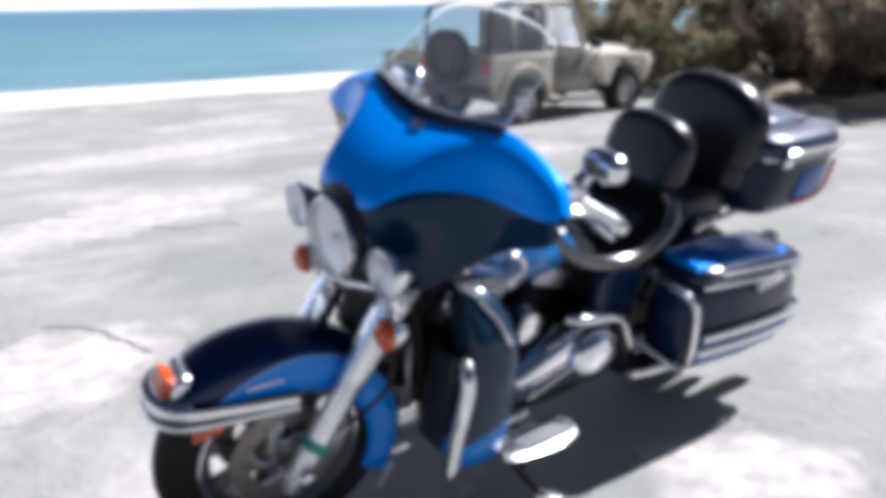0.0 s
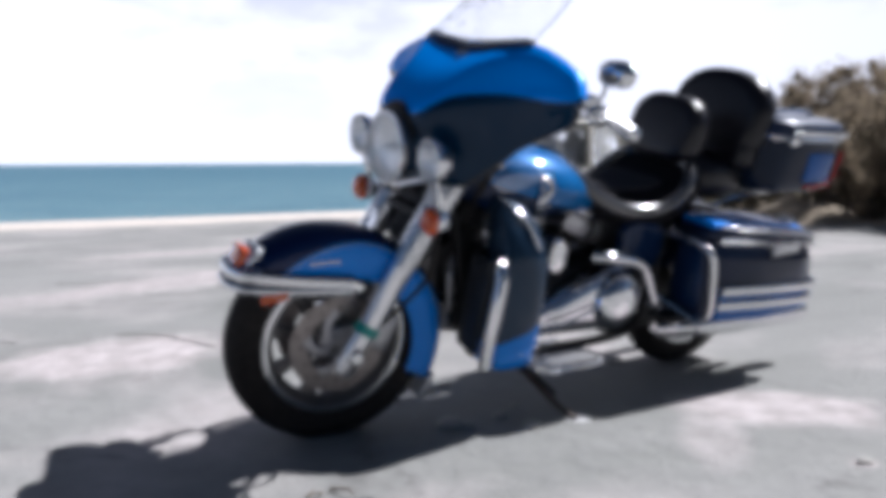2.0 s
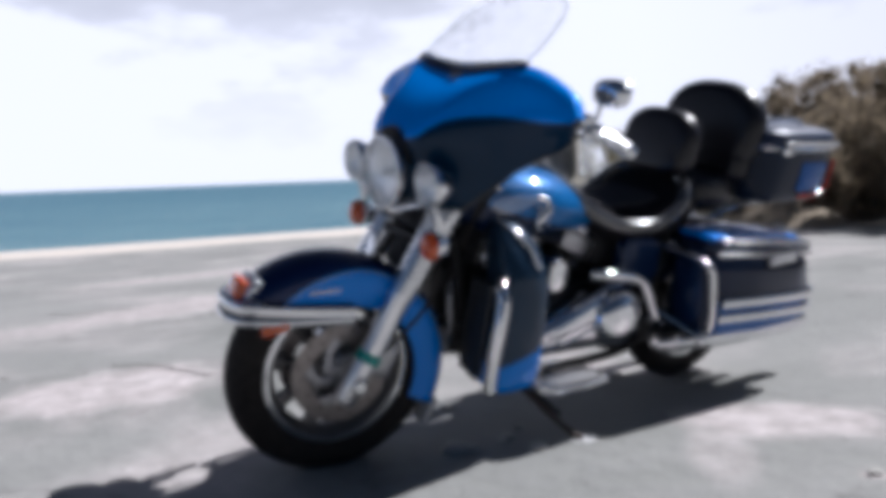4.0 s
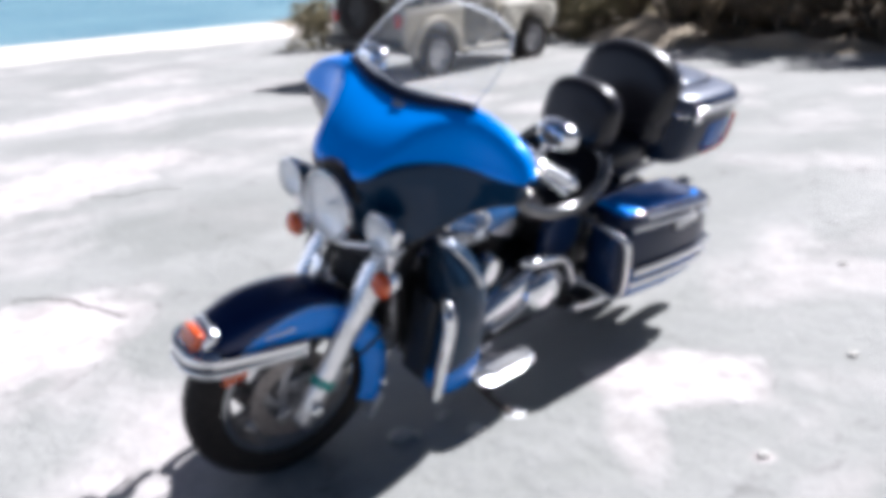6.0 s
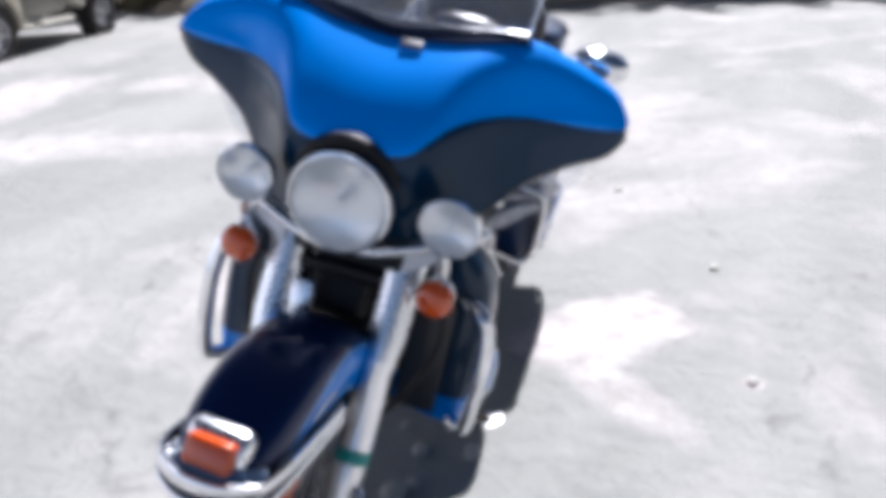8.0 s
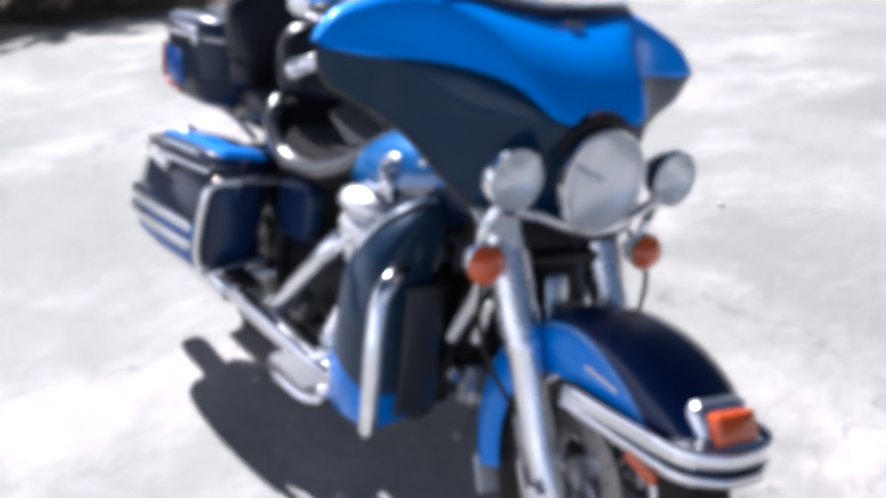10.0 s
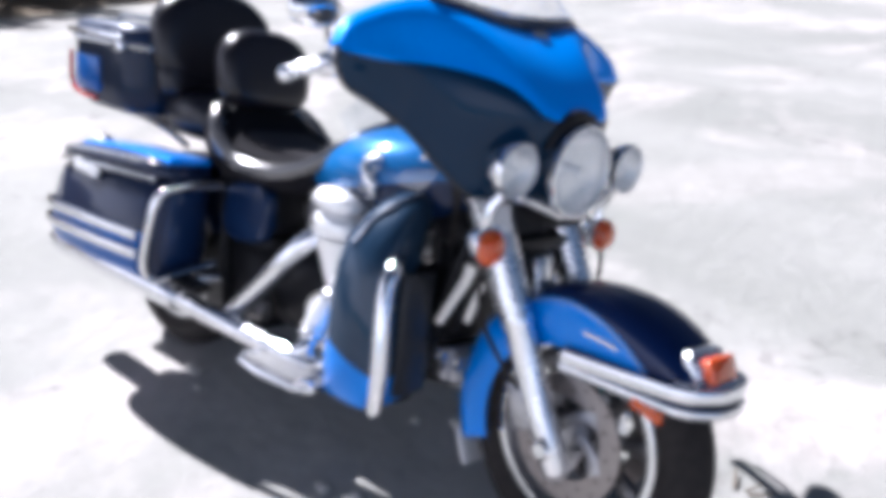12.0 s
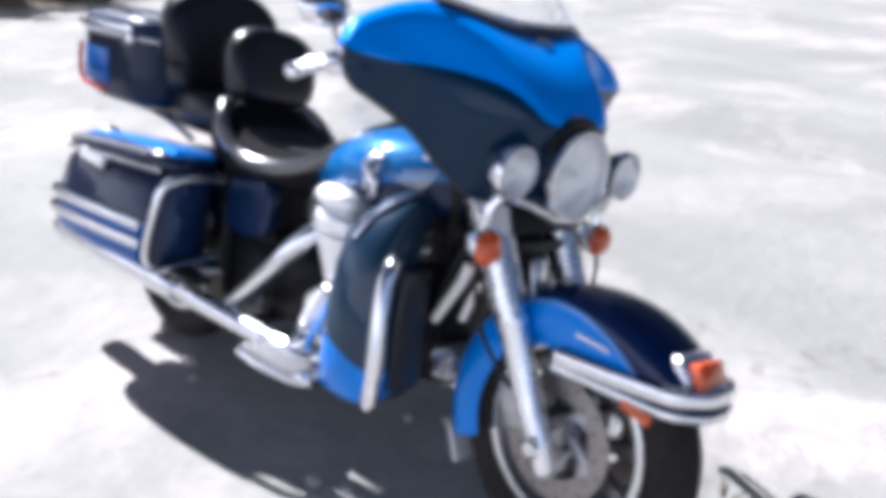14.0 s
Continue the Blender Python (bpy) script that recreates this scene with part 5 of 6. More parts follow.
def board(s):
    rings = []
    for x, w in ((1.150, 0.030), (1.135, 0.050), (1.09, 0.060), (0.96, 0.060), (0.875, 0.05), (0.855, 0.025)):
        rings.append(sring((x, s * 0.312, 0.262 + 0.12 * max(0.0, x - 1.02)), w, 0.010, 14, 4.0))
    part("footboard", loft(rings), CHROME, ctl, "chrome rimmed footboard")
    part("board_pad", box((0.985, s * 0.312, 0.275), (0.19, 0.08, 0.012), 0.005), PADGREY, ctl, "grey grooved footboard pad")
    part("board_bracket", tube([(1.0, s * 0.27, 0.252), (1.0, s * 0.12, 0.24)], 0.012, 8), BLACKM, ctl)
    part("passenger_board", loft([sring((x, s * 0.27, 0.34), w, 0.009, 12, 4.0) for x, w in ((0.55, 0.03), (0.53, 0.042), (0.42, 0.042), (0.39, 0.02))]), BLACKM, ctl, "black passenger footboard")
both(board)
part("shift_lever", tube([(0.98, 0.24, 0.30), (1.06, 0.255, 0.31), (1.14, 0.27, 0.33), (1.14, 0.32, 0.335)], 0.008, 8), CHROME, ctl)
part("rear_guard_bar", tube([(0.84, 0.20, 0.565), (0.80, 0.235, 0.568), (0.68, 0.238, 0.545), (0.62, 0.238, 0.515), (0.57, 0.238, 0.44), (0.515, 0.235, 0.345), (0.50, 0.20, 0.32)], 0.0165, 10), CHROME, ctl, "bent chrome guard bar")
part("shift_rod", tube([(0.98, 0.235, 0.345), (0.60, 0.22, 0.44)], 0.006, 8), CHROME, ctl)
part("brake_pedal", box((1.12, -0.295, 0.325), (0.07, 0.06, 0.015), 0.006, (0, -25, 0)), CHROME, ctl)
part("brake_arm", tube([(0.98, -0.24, 0.26), (1.08, -0.26, 0.30), (1.12, -0.29, 0.32)], 0.009, 8), CHROME, ctl)
RUST = grain("rusty_steel", (0.05, 0.034, 0.028), (0.10, 0.07, 0.055), (0.5, 0.7), 45.0, 0.3, bump=0.2)
stand = new("side_stand")
stand.parent = bike
part("stand_leg", tube([(1.06, 0.12, 0.20), (1.04, 0.22, 0.165), (1.01, 0.34, 0.115), (0.985, 0.395, 0.100)], lambda f: 0.0115 - 0.003 * f, 10), RUST, stand, "rusty brown side stand leg")
part("stand_foot", box((0.985, 0.405, 0.094), (0.085, 0.055, 0.016), 0.005, (13, 0, 10)), PALEALU, stand)
part("stand_spring", tube([(1.04, 0.14, 0.20), (1.0, 0.30, 0.14)], 0.008, 8), BLACKM, stand)

def guard_lower(s):
    eg = new("engine_guard")
    eg.parent = bike
    rise = 0.030 - s * 0.008
    part("guard_tube", tube([(1.27, s * 0.25, 0.592 + rise), (1.30, s * 0.285, 0.59 + rise), (1.318, s * 0.312, 0.576 + rise), (1.322, s * 0.328, 0.54 + rise), (1.335, s * 0.338, 0.50), (1.345, s * 0.338, 0.40), (1.345, s * 0.335, 0.33), (1.335, s * 0.325, 0.30), (1.30, s * 0.30, 0.292)], 0.0185, 12), CHROME, eg, "chrome engine guard tube")
    lw = new("fairing_lower")
    lw.parent = bike
    # vented leg shield, wide at the top
    secs = []
    for z, xf, xr, yi, yo in ((0.268, 1.30, 1.15, 0.145, 0.305), (0.285, 1.32, 1.125, 0.128, 0.328), (0.36, 1.325, 1.12, 0.125, 0.335), (0.48, 1.315, 1.12, 0.135, 0.335), (0.58, 1.305, 1.125, 0.145, 0.33), (0.65, 1.30, 1.135, 0.132, 0.314), (0.70, 1.295, 1.15, 0.12, 0.283), (0.74, 1.285, 1.17, 0.11, 0.24), (0.762, 1.27, 1.19, 0.115, 0.20), (0.768, 1.255, 1.205, 0.13, 0.18)):
        cx, cy = (xf + xr) / 2, (yi + yo) / 2
        ring = []
        for p in sring((0, 0, 0), 1, 1, 28, 3.4, (1, 0, 0), (0, 1, 0)):
            lead = 0.02 * max(0, p.x)
            ring.append(Vector((cx + p.x * (xf - xr) / 2 - 0.05 * (1 - p.y) * max(0, p.x) * 0.5, s * (cy + p.y * (yo - yi) / 2 - lead * 0.5), z)))
        secs.append(ring)
    part("lower_shell", loft(secs), LOWER, lw, "dark leg shield with blue bottom", 55)
    part("splash_panel", box((1.24, s * 0.095, 0.44), (0.02, 0.08, 0.32), 0.005), BLACKM, lw, "black inner splash panel")
    part("vent_panel", box((1.305, s * 0.20, 0.45), (0.016, 0.10, 0.29), 0.005, (0, -3, 0)), PLASTIC, lw, "black vent panel")
    part("shield_trim", tube([(1.255, s * 0.175, 0.773), (1.235, s * 0.235, 0.748), (1.205, s * 0.284, 0.705), (1.185, s * 0.315, 0.65)], 0.006, 8), CHROME, lw, "thin chrome trim along the top")
both(guard_lower)

# seats
seat = new("seat")
seat.parent = bike
S1 = [(0.95, 0.06, 0.86, 0.02), (0.90, 0.115, 0.795, 0.03), (0.83, 0.14, 0.74, 0.035), (0.76, 0.15, 0.705, 0.04), (0.68, 0.165, 0.70, 0.06), (0.58, 0.19, 0.70, 0.065), (0.48, 0.20, 0.715, 0.075), (0.40, 0.195, 0.74, 0.095), (0.35, 0.18, 0.77, 0.10), (0.31, 0.16, 0.78, 0.09)]
part("rider_seat", loft([sring((x, 0, z), a, b, 28, 2.7) for x, a, z, b in S1]), SADDLE, seat, "black leather rider saddle", 60)
part("seat_insert", loft([sring((x, 0, z), a, b, 20, 2.6) for x, a, z, b in ((0.70, 0.06, 0.755, 0.008), (0.66, 0.10, 0.758, 0.012), (0.55, 0.125, 0.765, 0.012), (0.46, 0.12, 0.785, 0.012), (0.43, 0.08, 0.80, 0.01))]), VINYLG, seat, "grey seat insert")
S2 = [(0.36, 0.14, 0.79, 0.05), (0.33, 0.165, 0.80, 0.075), (0.22, 0.175, 0.80, 0.085), (0.12, 0.175, 0.80, 0.085), (0.06, 0.15, 0.80, 0.06)]
part("passenger_seat", loft([sring((x, 0, z), a, b, 28, 3.0) for x, a, z, b in S2]), VINYL, seat, "", 60)
def roll(pts, r):
    return tube(pts, r, 12)
part("seat_roll", roll([(0.955, 0.105, 0.848), (0.90, 0.135, 0.808), (0.82, 0.165, 0.75), (0.70, 0.185, 0.712), (0.56, 0.20, 0.715), (0.46, 0.20, 0.765), (0.41, 0.18, 0.815), (0.37, 0.13, 0.85), (0.355, 0.0, 0.862), (0.37, -0.13, 0.85), (0.41, -0.18, 0.815), (0.46, -0.20, 0.765), (0.56, -0.20, 0.715), (0.70, -0.185, 0.712), (0.82, -0.165, 0.75), (0.90, -0.135, 0.808), (0.955, -0.105, 0.848)], 0.024), VINYLS, seat, "shiny rolled saddle edge")
rb = new("rider_backrest")
rb.parent = bike
def pad(c, w, h, d, lean, n=36, arch=2.5, foot=3.6):
    """A cushion with an arched top and a flatter foot, rounded front and back."""
    rings = []
    for f, k in ((-1, 0.66), (-0.92, 0.80), (-0.72, 0.91), (-0.35, 0.985), (0.1, 1.0), (0.5, 0.975), (0.8, 0.90), (0.95, 0.80), (1, 0.66)):
        ring = []
        for i in range(n):
            t = 2 * math.pi * i / n
            cs, sn = math.cos(t), math.sin(t)
            e = 2 / (arch if sn > 0 else foot)
            ring.append(Vector((f * d, w * k * math.copysign(abs(cs) ** e, cs), h * k * math.copysign(abs(sn) ** e, sn))))
        rings.append(ring)
    m = Matrix.Translation(c) @ Matrix.Rotation(radians(lean), 4, "Y")
    return moved(loft(rings), m)
part("backrest_pad", pad((0.365, 0, 0.965), 0.160, 0.122, 0.055, -12, arch=2.6), VINYL, rb, "black padded rider backrest", 60)
part("backrest_post", tube([(0.33, 0, 0.80), (0.37, 0, 0.92)], 0.016, 8), BLACKM, rb)
pb = new("passenger_backrest")
pb.parent = bike
part("main_pad", pad((0.075, 0, 1.035), 0.218, 0.158, 0.065, -10, arch=2.3), VINYL, pb, "tall black passenger backrest", 60)
part("lower_pad", pad((0.10, 0, 0.90), 0.20, 0.075, 0.055, -6, arch=3.4), VINYL, pb, "", 60)

# tour trunk
tp = new("rear_trunk")
tp.parent = bike
def shell(rows, power=4.2, n=36):
    return loft([sring(((x0 + x1) / 2, 0, z), w, (x0 - x1) / 2, n, power, (0, 1, 0), (1, 0, 0)) for z, x0, x1, w in rows])
part("trunk_tub", shell(((0.762, 0.06, -0.31, 0.225), (0.772, 0.085, -0.345, 0.25), (0.80, 0.09, -0.365, 0.262), (0.86, 0.09, -0.385, 0.270), (0.93, 0.09, -0.405, 0.276), (0.972, 0.09, -0.41, 0.278), (0.976, 0.08, -0.40, 0.268))), TUBNAVY, tp, "black trunk tub", 50)
part("trunk_lid", shell(((0.982, 0.085, -0.405, 0.272), (0.986, 0.095, -0.415, 0.282), (1.012, 0.092, -0.412, 0.281), (1.032, 0.085, -0.402, 0.275), (1.043, 0.06, -0.375, 0.252), (1.049, 0.0, -0.31, 0.20), (1.051, -0.10, -0.22, 0.09))), LIDNAVY, tp, "glossy dark trunk lid", 60)
def ring_path(x0, x1, w, z, power=4.2, n=40):
    return [Vector((p.x, p.y, z)) for p in sring(((x0 + x1) / 2, 0, z), w, (x0 - x1) / 2, n, power, (0, 1, 0), (1, 0, 0))]
pth = ring_path(0.094, -0.415, 0.282, 0.979)
part("trunk_trim", tube(pth + [pth[0]], 0.008, 8, smooth=False), CHROME, tp, "chrome trim line round the lid")
def trunk_side(s):
    part("side_panel", box((-0.22, s * 0.267, 0.87), (0.17, 0.016, 0.115), 0.006, (-s * 4, 0, s * 1.5)), TRUNKBLUE, tp, "blue inset panel")
    part("side_lamp", tube([(-0.17, s * 0.262, 0.79), (-0.27, s * 0.262, 0.795), (-0.335, s * 0.262, 0.815), (-0.36, s * 0.262, 0.87), (-0.372, s * 0.258, 0.93)], 0.008, 8), RED, tp, "red wrap lamp")
    part("lid_band", box((-0.17, s * 0.281, 1.0), (0.36, 0.010, 0.020), 0.004), CHROME, tp, "bright band on the lid side")
    part("latch", box((0.0, s * 0.283, 0.972), (0.05, 0.014, 0.03), 0.005), CHROME, tp, "chrome latch")
    part("rack_rail", tube([(0.02, s * 0.12, 1.044), (-0.05, s * 0.155, 1.066), (-0.25, s * 0.155, 1.064), (-0.32, s * 0.12, 1.038)], 0.007, 8), CHROME, tp)
both(trunk_side)
part("tail_lamp", box((-0.412, 0, 0.88), (0.03, 0.34, 0.05), 0.01), RED, tp)
part("trunk_mount", box((-0.10, 0, 0.75), (0.34, 0.20, 0.04), 0.01), BLACKM, tp)
def mount(s):
    part("mount_rail", tube([(0.20, s * 0.14, 0.70), (0.05, s * 0.16, 0.745), (-0.25, s * 0.16, 0.755)], 0.010, 8), CHROME, tp)
both(mount)
rf = new("rear_fender")
rf.parent = bike
part("fender_shell", fender_bm(5, 190, 30, lambda f: 0.355, lambda f: interp([(0, 0.06), (0.5, 0.12), (1, 0.08)], f), 0.105, 0.0, RA), NAVY, rf, "dark rear fender", 60)

# saddlebags
def saddlebag(s):
    sb = new("saddlebag")
    sb.parent = bike
    def slant(z):
        return 0.22 * max(0.0, z - 0.46)
    def body(rows, power=4.5):
        rings = []
        for x, yi, yo, z0, z1 in rows:
            ring = sring((x, s * (yi + yo) / 2, (z0 + z1) / 2), (yo - yi) / 2, (z1 - z0) / 2, 28, power)
            rings.append([Vector((p.x, p.y - s * slant(p.z) * (abs(p.y) - 0.17) / 0.24, p.z)) for p in ring])
        return loft(rings)
    part("bag_body", body(((0.425, 0.215, 0.335, 0.38, 0.62), (0.415, 0.19, 0.36, 0.345, 0.635), (0.36, 0.18, 0.385, 0.33, 0.635), (0.15, 0.175, 0.405, 0.322, 0.625), (-0.06, 0.175, 0.405, 0.322, 0.61), (-0.15, 0.18, 0.39, 0.335, 0.595), (-0.19, 0.195, 0.36, 0.355, 0.58), (-0.20, 0.225, 0.32, 0.38, 0.56))), NAVY, sb, "dark navy saddlebag body", 50)
    lid = part("bag_lid", body(((0.425, 0.21, 0.34, 0.635, 0.66), (0.412, 0.185, 0.368, 0.632, 0.675), (0.36, 0.178, 0.392, 0.630, 0.686), (0.15, 0.175, 0.412, 0.622, 0.680), (-0.06, 0.175, 0.412, 0.606, 0.660), (-0.155, 0.18, 0.395, 0.594, 0.642), (-0.195, 0.20, 0.36, 0.588, 0.630)), 4.0), NAVY, sb, "dark navy saddlebag lid", 50)
    part("lid_panel", body(((0.412, 0.195, 0.335, 0.655, 0.682), (0.40, 0.182, 0.358, 0.655, 0.693), (0.15, 0.178, 0.376, 0.652, 0.689), (-0.07, 0.178, 0.376, 0.638, 0.669), (-0.12, 0.19, 0.355, 0.630, 0.656)), 6.0), BLUE, lid, "bright blue lid top")
    part("lid_edge", tube([(0.33, s * 0.362, 0.672), (0.15, s * 0.378, 0.666), (-0.06, s * 0.380, 0.646), (-0.14, s * 0.368, 0.630)], 0.0055, 8), CHROME, lid, "bright shoulder line of the lid")
    part("lid_hinge", box((-0.12, s * 0.235, 0.655), (0.10, 0.05, 0.018), 0.006, (0, 10, 0)), PALEALU, lid, "pale hinge cover")
    part("bag_front_panel", body(((0.432, 0.22, 0.33, 0.39, 0.60), (0.428, 0.215, 0.335, 0.38, 0.61), (0.41, 0.21, 0.34, 0.38, 0.61))), DULLBLUE, sb, "deep blue front face")
    part("lid_trim", tube([(0.40, s * 0.352, 0.632), (0.15, s * 0.380, 0.622), (-0.06, s * 0.382, 0.607), (-0.165, s * 0.364, 0.594)], 0.006, 8), CHROME, sb, "chrome lid seam")
    part("bag_latch", box((0.05, s * 0.384, 0.598), (0.15, 0.014, 0.036), 0.005, (s * 12, 4, 0)), PALEALU, sb, "silver bag latch")
    for z in (0.462, 0.408):
        part("bag_rail", strip([Vector(q) for q in ((0.39, s * 0.397, z + 0.005), (0.15, s * 0.419, z), (-0.06, s * 0.419, z - 0.008), (-0.165, s * 0.402, z - 0.012), (-0.205, s * 0.36, z - 0.014))], 0.0145, 0.007), CHROME, sb, "broad chrome side rail")
    part("lower_panel", body(((0.38, 0.24, 0.391, 0.338, 0.478), (0.15, 0.24, 0.410, 0.328, 0.475), (-0.06, 0.24, 0.410, 0.328, 0.468), (-0.155, 0.24, 0.391, 0.34, 0.46))), TRUNKBLUE, sb, "blue lower panel")
    part("bag_guard", tube([(0.46, s * 0.16, 0.625), (0.462, s * 0.28, 0.622), (0.455, s * 0.345, 0.612), (0.445, s * 0.372, 0.58), (0.425, s * 0.38, 0.48), (0.405, s * 0.375, 0.385), (0.40, s * 0.345, 0.345), (0.42, s * 0.25, 0.335), (0.46, s * 0.15, 0.34)], 0.0125, 10), CHROME, sb, "chrome saddlebag guard loop")
    # unseen block, added to close the sunlit wedge in the shadow beside the bag
    part("bag_sun_block", box((-0.14, s * 0.143, 0.465), (0.44, 0.056, 0.23), 0.015), BLACKM, sb, "added black block that keeps sun out between bag and fender")
    part("guard_brace", tube([(0.41, s * 0.355, 0.33), (0.50, s * 0.20, 0.40)], 0.010, 8), CHROME, sb)
both(saddlebag)

# ---- parked off-road car ----
CARPAINT = grain("tan_car_paint", (0.50, 0.46, 0.37), (0.44, 0.40, 0.32), (0.25, 0.4), 14.0, coat=0.6, bump=0.02)
CARPALE = grain("cream_car_paint", (0.72, 0.69, 0.60), (0.66, 0.62, 0.54), (0.25, 0.4), 14.0, coat=0.6, bump=0.02)
# body colour darkened to carry the shade on the doors and tail gate
CARSHADE = grain("shaded_car_paint", (0.16, 0.155, 0.14), (0.22, 0.21, 0.18), (0.3, 0.45), 14.0, coat=0.5, bump=0.02)
DARKGLASS, _nt, _b = mat_base("tinted_glass", (0.02, 0.024, 0.028), 0.05, 0.0, 0.8)
TRUNKBLK = grain("faded_black", (0.02, 0.02, 0.022), (0.04, 0.04, 0.04), (0.5, 0.7), 30.0)


def car_wheel(parent, c, R, half, name="wheel"):
    w = new(name)
    w.parent = parent
    rr = R * 0.58
    prof = [(rr, -half * 0.8), (R * 0.86, -half), (R * 0.97, -half * 0.86), (R, -half * 0.5), (R, half * 0.5), (R * 0.97, half * 0.86), (R * 0.86, half), (rr, half * 0.8)]
    part("tyre", lathe(prof, c, (0, 1, 0), 36), RUBBER, w)
    for k in range(30):
        a = 2 * math.pi * k / 30
        part("tread_block", box(Vector(c) + Vector((math.cos(a), 0, math.sin(a))) * R, (0.014, half * 1.8, 0.04), 0.0, (0, -math.degrees(a), 0)), RUBBER, w, shade=False)
    part("rim", lathe([(rr, -half * 0.78), (rr * 1.02, -half * 0.86), (rr * 0.92, -half * 0.8), (rr * 0.86, -half * 0.3), (rr * 0.86, half * 0.3), (rr * 0.92, half * 0.8), (rr * 1.02, half * 0.86), (rr, half * 0.78)], c, (0, 1, 0), 32), STEEL, w, "grey alloy rim")
    for s in (1, -1):
        part("hub_face", lathe([(0, half * 0.62), (rr * 0.25, half * 0.62), (rr * 0.3, half * 0.5), (rr * 0.88, half * 0.42), (rr * 0.9, half * 0.3), (0, half * 0.3)], c, (0, s, 0), 28), STEEL, w)
        for k in range(5):
            a = 2 * math.pi * k / 5
            d = Vector((math.cos(a), 0, math.sin(a)))
            part("spoke", box(Vector(c) + d * rr * 0.55 + Vector((0, s * half * 0.55, 0)), (rr * 0.7, half * 0.2, rr * 0.2), 0.01, (0, -math.degrees(a), 0)), CHROME, w)
    return w


def slab(pts, y0, y1, bev=0.0):
    """A plate with the given outline in x and z, from y0 to y1."""
    bm = loft([[Vector((x, y0, z)) for x, z in pts], [Vector((x, y1, z)) for x, z in pts]])
    if bev:
        bmesh.ops.recalc_face_normals(bm, faces=bm.faces)
        bmesh.ops.bevel(bm, geom=bm.edges[:], offset=bev, segments=2, affect="EDGES", profile=0.5)
    return bm


def off_roader():
    """Faces +x; the origin lies on the ground below the rear axle."""
    car = new("off_road_car")
    tagged(car, "cream and tan open-topped off-road car with shade-darkened door, parked on asphalt", "car")
    WB, R, half, tr = 2.36, 0.365, 0.125, 0.72
    for x in (0, WB):
        for s in (1, -1):
            car_wheel(car, (x, s * tr, R), R, half)
    def arch_pts(cx, r, a0=0, a1=180, n=9):
        return [(cx + r * math.cos(radians(a)), R + 0.02 + r * math.sin(radians(a))) for a in np.linspace(a0, a1, n)]
    # tub sides with wheel arches cut out
    rear = [(-0.62, 0.55), (-0.62, 1.05), (0.62, 1.05), (0.62, 0.52)] + arch_pts(0.0, 0.47, 5, 175)
    for s in (1, -1):
        part("rear_quarter", slab(rear, s * 0.70, s * 0.76, 0.012), CARPAINT, car, "tan rear quarter panel")
        part("belt_moulding", box((0.0, s * 0.765, 1.01), (1.22, 0.02, 0.09), 0.01), CARPALE, car, "cream belt band")
        part("door", slab([(0.64, 0.48), (0.64, 1.05), (1.36, 1.05), (1.56, 0.62), (1.56, 0.48)], s * 0.70, s * 0.765, 0.014), CARSHADE, car, "dark grey door with shade put into its paint")
        part("door_handle", box((0.78, s * 0.775, 0.93), (0.13, 0.02, 0.03), 0.006), TRUNKBLK, car)
        part("side_step", box((1.05, s * 0.80, 0.40), (1.0, 0.16, 0.05), 0.02), CARPALE, car, "pale side step")
        part("front_fender", slab([(1.52, 0.80), (1.60, 0.98), (2.90, 0.93), (2.98, 0.80)] + arch_pts(WB, 0.50, 12, 168), s * 0.42, s * 0.84, 0.015), CARPALE, car, "cream front fender")
        part("rear_flare", tube([Vector((p[0], s * 0.80, p[1])) for p in arch_pts(0.0, 0.50, 0, 180, 11)], 0.05, 8, smooth=False), CARPAINT, car, "wheel arch flare")
        part("cowl_side", slab([(1.36, 0.60), (1.36, 1.05), (1.62, 1.03), (1.62, 0.60)], s * 0.64, s * 0.70, 0.01), CARPAINT, car)
        part("tail_lamp", box((-0.635, s * 0.63, 0.88), (0.03, 0.11, 0.16), 0.01), RED, car)
        part("headlamp", lathe([(0, 0.03), (0.06, 0.025), (0.09, 0.0), (0.09, -0.05)], (2.86, s * 0.42, 0.82), (1, 0, 0), 20), REFLECT, car)
        part("door_mirror", box((1.42, s * 0.88, 1.13), (0.10, 0.18, 0.14), 0.03), TRUNKBLK, car)
        part("windshield_post", tube([(1.42, s * 0.66, 1.04), (1.12, s * 0.62, 1.66)], 0.035, 8), CARPAINT, car)
        part("roll_bar", tube([(0.52, s * 0.62, 1.0), (0.50, s * 0.60, 1.55), (0.50, s * 0.48, 1.66), (0.50, 0.0, 1.68)], 0.03, 8), TRUNKBLK, car)
        part("roof_rail", tube([(1.12, s * 0.60, 1.68), (0.5, s * 0.60, 1.70), (-0.5, s * 0.60, 1.66), (-0.58, s * 0.62, 1.05)], 0.03, 8), TRUNKBLK, car)
        part("rear_side_window", slab([(-0.52, 1.08), (-0.46, 1.60), (0.46, 1.64), (0.46, 1.08)], s * 0.635, s * 0.645), SHIELD, car, "clear plastic side window")
        part("window_pillar", box((0.56, s * 0.64, 1.36), (0.10, 0.03, 0.62), 0.01), CARPALE, car, "pale pillar")
        part("door_window", slab([(0.66, 1.08), (0.66, 1.62), (1.10, 1.62), (1.34, 1.10)], s * 0.655, s * 0.665), SHIELD, car)
        part("seat_back", box((0.62, s * 0.32, 1.18), (0.16, 0.46, 0.62), 0.06, (0, -12, 0)), TRUNKBLK, car, "black front seat")
        part("head_rest", box((0.54, s * 0.32, 1.52), (0.10, 0.26, 0.18), 0.04), TRUNKBLK, car)
